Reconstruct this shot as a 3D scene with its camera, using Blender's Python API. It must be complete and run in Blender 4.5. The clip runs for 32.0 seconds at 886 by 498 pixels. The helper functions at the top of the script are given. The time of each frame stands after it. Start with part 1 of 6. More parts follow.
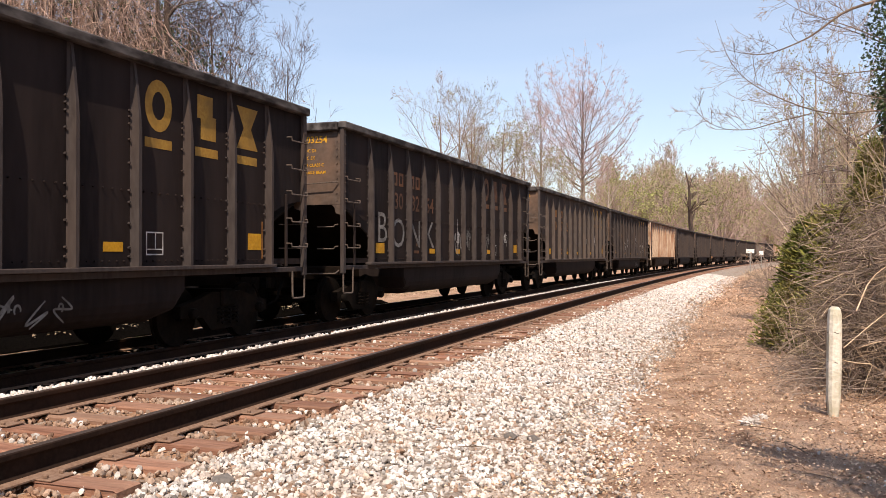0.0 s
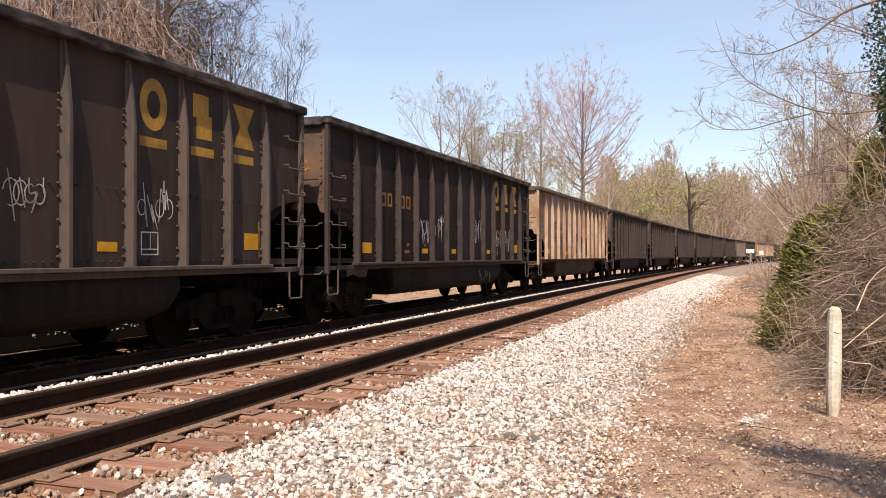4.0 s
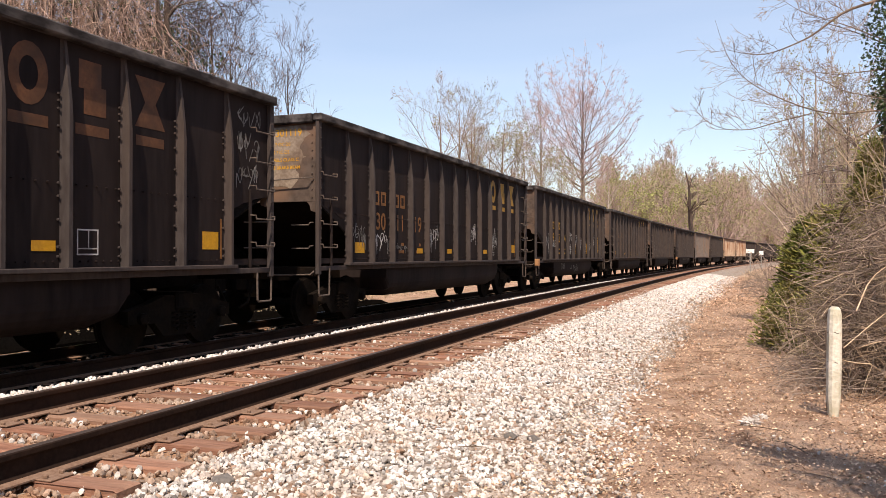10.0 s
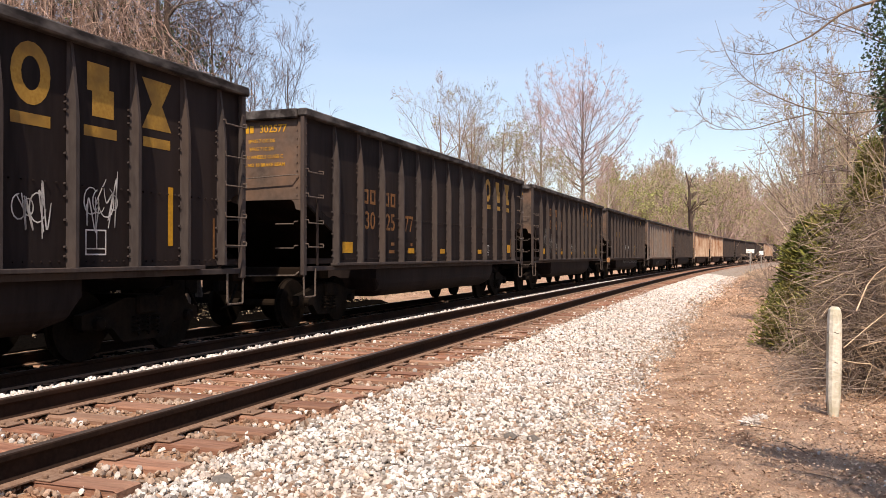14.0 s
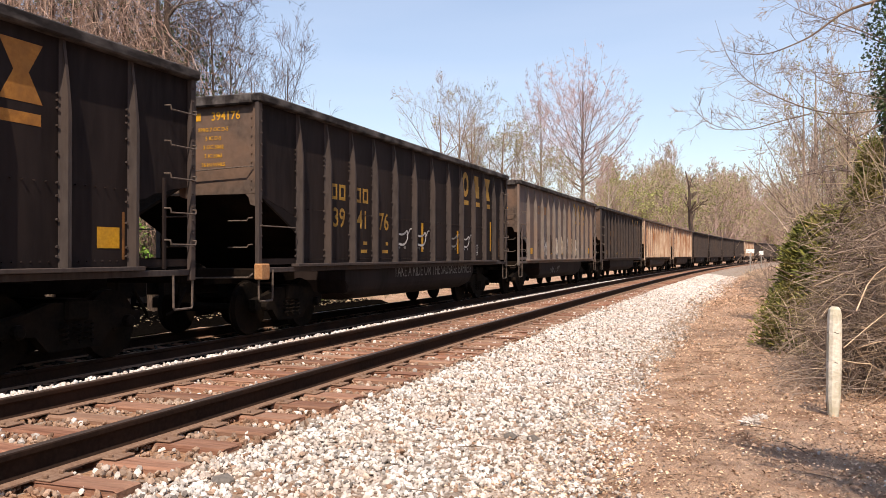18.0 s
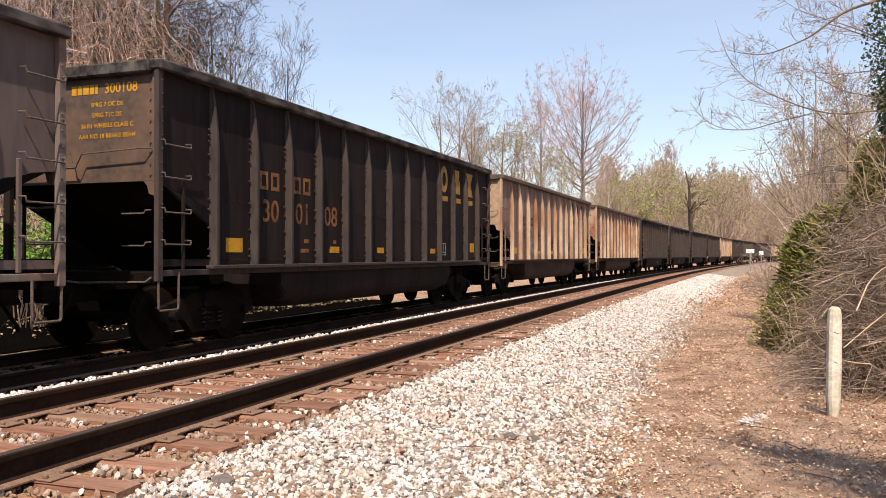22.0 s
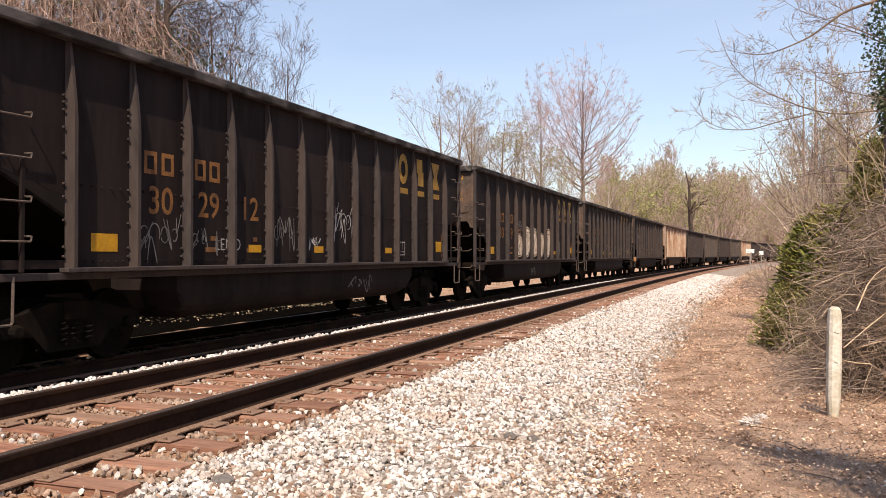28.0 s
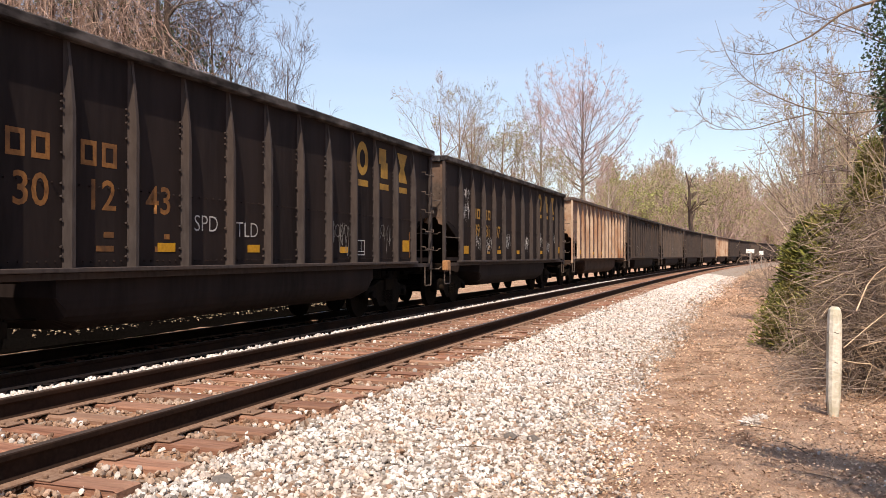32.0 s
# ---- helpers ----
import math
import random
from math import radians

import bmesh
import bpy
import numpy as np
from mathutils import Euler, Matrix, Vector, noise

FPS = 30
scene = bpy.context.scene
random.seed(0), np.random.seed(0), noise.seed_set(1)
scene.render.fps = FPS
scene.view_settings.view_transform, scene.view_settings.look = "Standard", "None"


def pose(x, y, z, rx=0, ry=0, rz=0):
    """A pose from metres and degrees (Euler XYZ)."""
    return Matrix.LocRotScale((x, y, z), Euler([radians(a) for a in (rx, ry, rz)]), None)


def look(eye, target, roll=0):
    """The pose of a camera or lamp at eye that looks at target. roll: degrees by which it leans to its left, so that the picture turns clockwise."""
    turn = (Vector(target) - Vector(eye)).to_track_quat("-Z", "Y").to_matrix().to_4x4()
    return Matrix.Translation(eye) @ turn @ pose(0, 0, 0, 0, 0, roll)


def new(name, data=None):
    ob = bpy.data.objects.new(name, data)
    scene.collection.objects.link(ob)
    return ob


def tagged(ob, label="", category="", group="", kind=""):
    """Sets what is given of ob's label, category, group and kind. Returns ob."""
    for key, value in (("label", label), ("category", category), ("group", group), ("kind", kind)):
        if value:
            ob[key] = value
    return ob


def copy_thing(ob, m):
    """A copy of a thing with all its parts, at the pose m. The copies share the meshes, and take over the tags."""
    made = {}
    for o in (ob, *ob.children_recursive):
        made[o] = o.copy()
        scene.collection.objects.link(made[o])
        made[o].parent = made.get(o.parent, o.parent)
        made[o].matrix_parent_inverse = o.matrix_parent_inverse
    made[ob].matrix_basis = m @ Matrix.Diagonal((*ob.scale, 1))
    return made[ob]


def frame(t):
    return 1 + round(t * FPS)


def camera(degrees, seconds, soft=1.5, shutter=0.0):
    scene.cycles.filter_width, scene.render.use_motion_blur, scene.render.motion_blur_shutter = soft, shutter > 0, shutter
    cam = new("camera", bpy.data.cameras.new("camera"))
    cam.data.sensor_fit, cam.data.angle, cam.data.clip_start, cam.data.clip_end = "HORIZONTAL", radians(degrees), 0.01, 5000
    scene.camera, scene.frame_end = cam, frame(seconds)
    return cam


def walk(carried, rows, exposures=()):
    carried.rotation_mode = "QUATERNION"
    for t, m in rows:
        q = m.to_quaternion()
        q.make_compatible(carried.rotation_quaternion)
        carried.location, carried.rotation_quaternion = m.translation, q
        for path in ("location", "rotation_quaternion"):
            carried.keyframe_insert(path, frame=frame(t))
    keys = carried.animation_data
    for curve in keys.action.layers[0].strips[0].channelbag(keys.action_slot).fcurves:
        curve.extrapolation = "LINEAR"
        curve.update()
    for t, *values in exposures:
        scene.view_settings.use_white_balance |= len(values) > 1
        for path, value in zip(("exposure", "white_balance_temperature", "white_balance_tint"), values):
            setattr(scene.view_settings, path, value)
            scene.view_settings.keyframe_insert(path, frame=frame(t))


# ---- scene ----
CAM_Z, YAW = 1.1226, 0.32768
cam = camera(57.37, 32.0, soft=0.85)
EYE = Vector((0, 0, CAM_Z))
AIM = Vector((-math.sin(YAW), math.cos(YAW), math.tan(0.00786)))
walk(cam, [(0, look(EYE, EYE + AIM, 0)), (32, look(EYE, EYE + AIM, 0))], exposures=[(0, 0.58, 7000, 13), (32, 0.58, 7000, 13)])

# ---- light: a clear spring day, the sun high behind the camera and almost along the track ----
SUN_AZ, SUN_EL = radians(15), radians(53.5)
SUN_FROM = Vector((math.sin(SUN_AZ) * math.cos(SUN_EL), -math.cos(SUN_AZ) * math.cos(SUN_EL), math.sin(SUN_EL)))
world = bpy.data.worlds.new("sky")
scene.world = world
world.use_nodes = True
wn = world.node_tree
sky = wn.nodes.new("ShaderNodeTexSky")
sky.sky_type, sky.sun_disc = "NISHITA", False
sky.sun_elevation, sky.sun_rotation = SUN_EL, math.pi - SUN_AZ
sky.air_density, sky.dust_density, sky.ozone_density, sky.altitude = 1.0, 0.7, 1.6, 60
wn.nodes["Background"].inputs["Strength"].default_value = 0.122
# thin streaky high cloud pales the blue
wtc, wmap, wcloud, wramp, wmix = (wn.nodes.new("ShaderNode" + k) for k in ("TexCoord", "Mapping", "TexNoise", "MapRange", "Mix"))
wmap.inputs["Scale"].default_value = (1.0, 1.6, 4.5)
wcloud.inputs["Scale"].default_value, wcloud.inputs["Detail"].default_value, wcloud.inputs["Distortion"].default_value = 1.6, 7, 0.6
wramp.inputs["From Min"].default_value, wramp.inputs["From Max"].default_value = 0.35, 0.75
wramp.inputs["To Min"].default_value, wramp.inputs["To Max"].default_value = 0.20, 0.40
wmix.data_type = "RGBA"
wmix.inputs["B"].default_value = (4.5, 5.2, 6.7, 1)
wn.links.new(wtc.outputs["Generated"], wmap.inputs[0])
wn.links.new(wmap.outputs[0], wcloud.inputs["Vector"])
wn.links.new(wcloud.outputs[0], wramp.inputs["Value"])
wn.links.new(wramp.outputs[0], wmix.inputs["Factor"])
wn.links.new(sky.outputs[0], wmix.inputs["A"])
wn.links.new(wmix.outputs["Result"], wn.nodes["Background"].inputs["Color"])
sun_data = bpy.data.lights.new("sun", "SUN")
sun_data.energy, sun_data.angle, sun_data.color = 4.2, radians(0.53), (1.0, 0.87, 0.725)
sun = new("sun", sun_data)
sun.matrix_world = look(SUN_FROM * 50, (0, 0, 0))


# ---- materials ----
def surface(name, a, b, c=None, fine=18.0, coarse=1.3, rough=0.75, metal=0.0, bump=0.25, stretch=(1, 1, 1), amount=0.45,
            vary=0.0, depth=0.02, island=0.0, spec=0.25):
    """Two-scale procedural paint, earth, wood or steel: a and b mix by fine noise, c comes in as coarse patches."""
    m = bpy.data.materials.new(name)
    m.use_nodes = True
    nt = m.node_tree
    N, L = nt.nodes, nt.links
    bsdf = N["Principled BSDF"]
    bsdf.inputs["Roughness"].default_value, bsdf.inputs["Metallic"].default_value = rough, metal
    bsdf.inputs["Specular IOR Level"].default_value = spec
    tc, mp, info = N.new("ShaderNodeTexCoord"), N.new("ShaderNodeMapping"), N.new("ShaderNodeObjectInfo")
    mp.inputs["Scale"].default_value = stretch
    add = N.new("ShaderNodeVectorMath")
    add.operation = "ADD"
    mul = N.new("ShaderNodeMath")
    mul.operation, mul.inputs[1].default_value = "MULTIPLY", 40.0
    L.new(info.outputs["Random"], mul.inputs[0])
    L.new(tc.outputs["Object"], mp.inputs[0])
    L.new(mp.outputs[0], add.inputs[0])
    L.new(mul.outputs[0], add.inputs[1])
    n1, n2 = N.new("ShaderNodeTexNoise"), N.new("ShaderNodeTexNoise")
    n1.inputs["Scale"].default_value, n1.inputs["Detail"].default_value = fine, 6
    n2.inputs["Scale"].default_value, n2.inputs["Detail"].default_value = coarse, 5
    L.new(add.outputs[0], n1.inputs["Vector"])
    L.new(add.outputs[0], n2.inputs["Vector"])
    r1 = N.new("ShaderNodeValToRGB")
    r1.color_ramp.elements[0].position, r1.color_ramp.elements[1].position = 0.32, 0.68
    r1.color_ramp.elements[0].color, r1.color_ramp.elements[1].color = (*a, 1), (*b, 1)
    L.new(n1.outputs[0], r1.inputs[0])
    out = r1.outputs[0]
    if c:
        r2 = N.new("ShaderNodeValToRGB")
        r2.color_ramp.elements[0].position, r2.color_ramp.elements[1].position = 0.42, 0.7
        r2.color_ramp.elements[0].color, r2.color_ramp.elements[1].color = (0, 0, 0, 1), (amount * 2, amount * 2, amount * 2, 1)
        L.new(n2.outputs[0], r2.inputs[0])
        mx = N.new("ShaderNodeMix")
        mx.data_type = "RGBA"
        L.new(r2.outputs[0], mx.inputs["Factor"])
        L.new(out, mx.inputs["A"])
        mx.inputs["B"].default_value = (*c, 1)
        out = mx.outputs["Result"]
    if vary or island:
        hs = N.new("ShaderNodeHueSaturation")
        mr = N.new("ShaderNodeMapRange")
        w = vary or island
        mr.inputs["To Min"].default_value, mr.inputs["To Max"].default_value = 1 - w, 1 + w
        if island:
            geo = N.new("ShaderNodeNewGeometry")
            L.new(geo.outputs["Random Per Island"], mr.inputs["Value"])
        else:
            L.new(info.outputs["Random"], mr.inputs["Value"])
        L.new(mr.outputs[0], hs.inputs["Value"])
        L.new(out, hs.inputs["Color"])
        out = hs.outputs[0]
    L.new(out, bsdf.inputs["Base Color"])
    if bump:
        bp = N.new("ShaderNodeBump")
        bp.inputs["Strength"].default_value, bp.inputs["Distance"].default_value = bump, depth
        L.new(n1.outputs[0], bp.inputs["Height"])
        L.new(bp.outputs[0], bsdf.inputs["Normal"])
    return m


M = {
    "earth": surface("dry_earth", (0.319, 0.2035, 0.1375), (0.638, 0.451, 0.3355), (0.264, 0.1485, 0.0935), 95, 2.3, 0.95, bump=1.0, depth=0.03, amount=0.5),
    "bed": surface("ballast_bed", (0.14, 0.11, 0.09), (0.42, 0.37, 0.32), (0.26, 0.18, 0.13), 24, 0.6, 0.95, bump=1.0, depth=0.04),
    "stone": surface("white_crushed_stone", (0.47, 0.45, 0.43), (0.66, 0.64, 0.625), (0.46, 0.37, 0.31), 30, 3.0, 0.9, bump=0.3, island=0.38),
    "rusty_stone": surface("rust_stained_stone", (0.15, 0.085, 0.058), (0.33, 0.21, 0.145), (0.40, 0.32, 0.26), 26, 2.0, 0.9, bump=0.3, island=0.35),
    "grey_stone": surface("dark_grey_stone", (0.10, 0.09, 0.085), (0.17, 0.155, 0.145), None, 30, 1, 0.9),
    "tie": surface("weathered_tie_wood", (0.145, 0.066, 0.043), (0.28, 0.145, 0.098), (0.30, 0.205, 0.15), 40, 2.2, 0.9, bump=0.5, stretch=(0.12, 1, 1), vary=0.22),
    # brown steel darkened: shade below the rail head is in the colour
    "rail": surface("shade_brown_rail_steel", (0.016, 0.0095, 0.0075), (0.030, 0.018, 0.013), (0.040, 0.021, 0.014), 30, 1.4, 0.85, 0.0, bump=0.15, spec=0.08),
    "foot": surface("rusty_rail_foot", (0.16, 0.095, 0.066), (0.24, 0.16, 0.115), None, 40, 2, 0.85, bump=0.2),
    "railhead": surface("worn_rail_head", (0.07, 0.05, 0.042), (0.12, 0.092, 0.078), None, 50, 2, 0.5, 0.5, bump=0.05),
    # near black: the train's shade is put into this ground colour
    "shade_bed": surface("shade_dark_ballast", (0.0018, 0.0016, 0.0015), (0.006, 0.0052, 0.0046), (0.0032, 0.0026, 0.0022), 24, 0.8, 0.95, bump=1.0, depth=0.04, spec=0.0),
    # stones for the same bed, darkened to hold the train's shade
    "shade_stone": surface("shade_dark_stone", (0.03, 0.026, 0.023), (0.085, 0.073, 0.064), None, 24, 0.8, 0.95, bump=0.3, island=0.4),
    "leaf": surface("fallen_leaves", (0.35, 0.215, 0.14), (0.68, 0.51, 0.38), None, 9, 1, 0.85, island=0.6),
    "bark": surface("brown_bark", (0.13, 0.09, 0.065), (0.27, 0.20, 0.15), None, 24, 2, 0.95, bump=0.6, stretch=(1, 1, 0.25)),
    "dark_bark": surface("dark_bark", (0.06, 0.042, 0.034), (0.13, 0.095, 0.075), None, 24, 2, 0.95, bump=0.6, stretch=(1, 1, 0.25)),
    "grey_bark": surface("grey_brown_bark", (0.19, 0.15, 0.125), (0.38, 0.32, 0.275), (0.14, 0.10, 0.08), 14, 1.5, 0.95, bump=0.5, stretch=(1, 1, 0.25)),
    "pale_bark": surface("pale_mottled_bark", (0.30, 0.25, 0.21), (0.56, 0.51, 0.46), (0.22, 0.17, 0.13), 8, 1.2, 0.9, bump=0.3),
    "twig": surface("pinkish_twigs", (0.325, 0.234, 0.2314), (0.507, 0.3835, 0.377), None, 5, 1, 0.9, bump=0, vary=0.15),
    "grey_twig": surface("grey_brown_twigs", (0.22, 0.165, 0.13), (0.40, 0.315, 0.26), None, 5, 1, 0.9, bump=0, vary=0.25),
    "dark_twig": surface("dark_brown_vines", (0.085, 0.062, 0.05), (0.21, 0.155, 0.12), None, 5, 1, 0.9, bump=0, vary=0.2),
    "fresh": surface("fresh_green_leaves", (0.10, 0.20, 0.03), (0.20, 0.34, 0.06), None, 4, 1, 0.7, bump=0, island=0.35),
    "crib": surface("rusty_crib_fines", (0.20, 0.105, 0.062), (0.40, 0.25, 0.155), (0.25, 0.14, 0.085), 30, 1.2, 0.95, bump=0.8, depth=0.03),
    "straw": surface("dry_pale_stems", (0.34, 0.25, 0.165), (0.56, 0.45, 0.33), None, 6, 1, 0.9, bump=0, island=0.3),
    "bud": surface("young_spring_leaves", (0.22, 0.215, 0.085), (0.36, 0.345, 0.16), None, 4, 1, 0.8, bump=0, island=0.35),
    "far_bud": surface("olive_spring_leaves", (0.2125, 0.2225, 0.0775), (0.375, 0.375, 0.1562), None, 0.02, 1, 0.85, bump=0, island=0.35),
    "far_twig": surface("pink_brown_brush", (0.299, 0.207, 0.1817), (0.46, 0.3392, 0.3013), None, 0.05, 1, 0.9, bump=0, vary=0.1),
    "slim_twig": surface("dark_slender_twigs", (0.07, 0.05, 0.046), (0.16, 0.118, 0.108), None, 5, 1, 0.9, bump=0, vary=0.15),
    "vine": surface("reddish_brown_vines", (0.297, 0.189, 0.1458), (0.567, 0.405, 0.324), None, 5, 1, 0.9, bump=0, island=0.7),
    "olive": surface("olive_evergreen_leaves", (0.10, 0.105, 0.04), (0.22, 0.215, 0.10), None, 6, 1, 0.6, bump=0, island=0.45),
    "pale_end": surface("peeling_pale_paint", (0.20, 0.155, 0.12), (0.30, 0.24, 0.19), (0.10, 0.06, 0.04), 20, 3, 0.8, bump=0.15),
    "redbud": surface("reddish_buds", (0.32, 0.18, 0.13), (0.45, 0.30, 0.22), None, 4, 1, 0.8, bump=0, island=0.3),
    "cedar": surface("cedar_needles", (0.08, 0.098, 0.022), (0.20, 0.205, 0.05), (0.26, 0.21, 0.07), 9, 1.6, 0.8, bump=0, island=0.5),
    "ivy": surface("ivy_leaves", (0.03, 0.05, 0.016), (0.075, 0.11, 0.035), None, 6, 1, 0.5, bump=0, island=0.45),
    "concrete": surface("weathered_concrete", (0.56, 0.5264, 0.448), (0.7616, 0.728, 0.6496), (0.4032, 0.3808, 0.2688), 34, 4, 0.9, bump=0.35),
    "white": surface("white_sign_paint", (0.74, 0.74, 0.73), (0.82, 0.82, 0.81), None, 10, 1, 0.5, bump=0),
    "rag": surface("dirty_white_cloth", (0.48, 0.45, 0.42), (0.72, 0.69, 0.66), (0.30, 0.24, 0.2), 40, 12, 0.9, bump=0.3),
    "galv": surface("grey_steel_post", (0.28, 0.28, 0.27), (0.38, 0.38, 0.37), None, 20, 1, 0.55, 0.6, bump=0.05),
    "grass": surface("green_weeds", (0.07, 0.10, 0.025), (0.16, 0.19, 0.06), None, 5, 1, 0.8, bump=0, island=0.4),
    # oily running gear, near black to hold the shade under the cars
    "wheel": surface("oily_shade_dark_steel", (0.0052, 0.00442, 0.0039), (0.0104, 0.00845, 0.00715), (0.0169, 0.0117, 0.00845), 20, 3, 0.85, 0.0, bump=0.2, spec=0.05),
    # grimy steel taken near black: shade below the bodies is in the colour
    "under": surface("grimy_shade_dark_underframe", (0.0052, 0.00403, 0.003445), (0.00975, 0.00728, 0.00585), (0.0169, 0.01105, 0.0078), 16, 1.6, 0.9, bump=0.3, spec=0.04),
    "brass": surface("orange_rusty_steel", (0.30, 0.14, 0.06), (0.42, 0.23, 0.11), None, 26, 3, 0.8, bump=0.2),
    "tanrust": surface("rusty_tan_steel", (0.0425, 0.024, 0.016), (0.07, 0.0425, 0.03), (0.0275, 0.014, 0.0095), 20, 1.5, 0.85, bump=0.25),
    "yellow": surface("worn_yellow_paint", (0.48, 0.235, 0.012), (0.62, 0.33, 0.022), (0.30, 0.15, 0.02), 30, 5, 0.6, bump=0.1, amount=0.25),
    "orange": surface("faded_orange_paint", (0.196, 0.084, 0.0252), (0.28, 0.1288, 0.0392), (0.084, 0.042, 0.021), 24, 4, 0.7, bump=0.1),
    "gold": surface("gold_paint", (0.3105, 0.1688, 0.027), (0.4185, 0.243, 0.0459), (0.189, 0.108, 0.027), 24, 3, 0.7, bump=0.1),
    "bright_orange": surface("orange_emblem_paint", (0.312, 0.13, 0.026), (0.429, 0.1885, 0.039), (0.169, 0.078, 0.026), 24, 3, 0.7, bump=0.1),
    "dim_orange": surface("faded_brick_orange_paint", (0.10, 0.043, 0.021), (0.15, 0.066, 0.03), (0.05, 0.028, 0.018), 24, 3, 0.7, bump=0.1),
    "blackpaint": surface("black_stencil_paint", (0.012, 0.011, 0.010), (0.026, 0.023, 0.021), None, 24, 3, 0.75, bump=0.1),
    "spray": surface("white_spray_paint", (0.45, 0.4375, 0.4312), (0.6875, 0.675, 0.6688), (0.15, 0.1438, 0.1375), 16, 4, 0.7, bump=0),
    "faded_spray": surface("faded_grey_spray_paint", (0.1495, 0.1437, 0.138), (0.276, 0.2645, 0.253), (0.0805, 0.07475, 0.069), 16, 3, 0.8, bump=0),
    "cream_spray": surface("cream_spray_fill", (0.6188, 0.5005, 0.3731), (0.9, 0.7644, 0.5824), (0.2912, 0.2093, 0.1547), 12, 5, 0.75, bump=0.05),
    "tube": surface("painted_grab_iron", (0.065, 0.052, 0.0455), (0.143, 0.1105, 0.091), None, 30, 3, 0.7, bump=0.1),
}
PAINT = {
    "dark": surface("dark_brown_weathered_paint", (0.01079, 0.007611, 0.007611), (0.01967, 0.01421, 0.0137), (0.02917, 0.02055, 0.01878), 9, 0.8, 0.8, bump=0.12, stretch=(1, 1, 0.18), spec=0.12),
    "dusty": surface("dusty_grey_brown_paint", (0.0306, 0.02231, 0.0204), (0.04845, 0.03825, 0.03442), (0.06375, 0.0459, 0.03825), 9, 0.8, 0.78, bump=0.12, stretch=(1, 1, 0.18), spec=0.12),
    "grey": surface("grey_faded_paint", (0.087, 0.075, 0.075), (0.132, 0.1155, 0.114), (0.1425, 0.099, 0.0825), 9, 0.9, 0.78, bump=0.12, stretch=(1, 1, 0.18), spec=0.12),
    # tan side paint lightened: the sun on the posts is in the colour
    "tan_post": surface("sunlit_tan_post_paint", (0.4118, 0.2997, 0.2174), (0.5491, 0.4233, 0.326), (0.2517, 0.1087, 0.05148), 9, 1.6, 0.78, bump=0.12, stretch=(1, 1, 0.3), spec=0.12, amount=0.5),
    "tan_end": surface("rust_stained_tan_paint", (0.344, 0.2322, 0.1548), (0.4472, 0.3268, 0.2365), (0.2322, 0.086, 0.0344), 8, 1.1, 0.8, bump=0.15, spec=0.12, amount=0.5),
    # brown end paint, lighter and warmer for the sun the ends face
    "end": surface("sunlit_brown_end_paint", (0.0675, 0.04995, 0.04185), (0.108, 0.081, 0.0675), (0.1755, 0.108, 0.07425), 10, 1.2, 0.8, bump=0.12, spec=0.12, amount=0.5),
    # post copies of the side paints, lightened for the sun they catch
    "dark_post": surface("sunlit_brown_post_paint", (0.0406, 0.0329, 0.0322), (0.063, 0.0532, 0.0518), (0.07, 0.0518, 0.0448), 12, 1.5, 0.8, bump=0.12, stretch=(1, 1, 0.3), spec=0.12),
    "dusty_post": surface("sunlit_dusty_grey_post_paint", (0.07, 0.0574, 0.0532), (0.1008, 0.084, 0.077), (0.119, 0.0868, 0.07), 12, 1.5, 0.8, bump=0.12, stretch=(1, 1, 0.3), spec=0.12),
    "grey_post": surface("sunlit_grey_faded_post_paint", (0.133, 0.112, 0.1022), (0.189, 0.161, 0.147), (0.196, 0.126, 0.091), 12, 1.5, 0.8, bump=0.12, stretch=(1, 1, 0.3), spec=0.12),
    "worn_chord": surface("scuffed_dark_chord_paint", (0.0168, 0.01416, 0.0138), (0.0324, 0.0276, 0.027), (0.192, 0.174, 0.168), 14, 5.0, 0.8, bump=0.15, stretch=(1, 0.4, 1), spec=0.10, amount=0.30),
    "tan": surface("tan_beige_rusty_paint", (0.174, 0.1272, 0.1092), (0.258, 0.198, 0.1716), (0.132, 0.0624, 0.0384), 7, 1.3, 0.75, bump=0.12, stretch=(1, 1, 0.22), spec=0.12, amount=0.55),
    "tan_chord": surface("grey_brown_chord_paint", (0.072, 0.0564, 0.0504), (0.114, 0.0912, 0.0816), (0.156, 0.102, 0.072), 14, 2.0, 0.8, bump=0.15, spec=0.10),
}


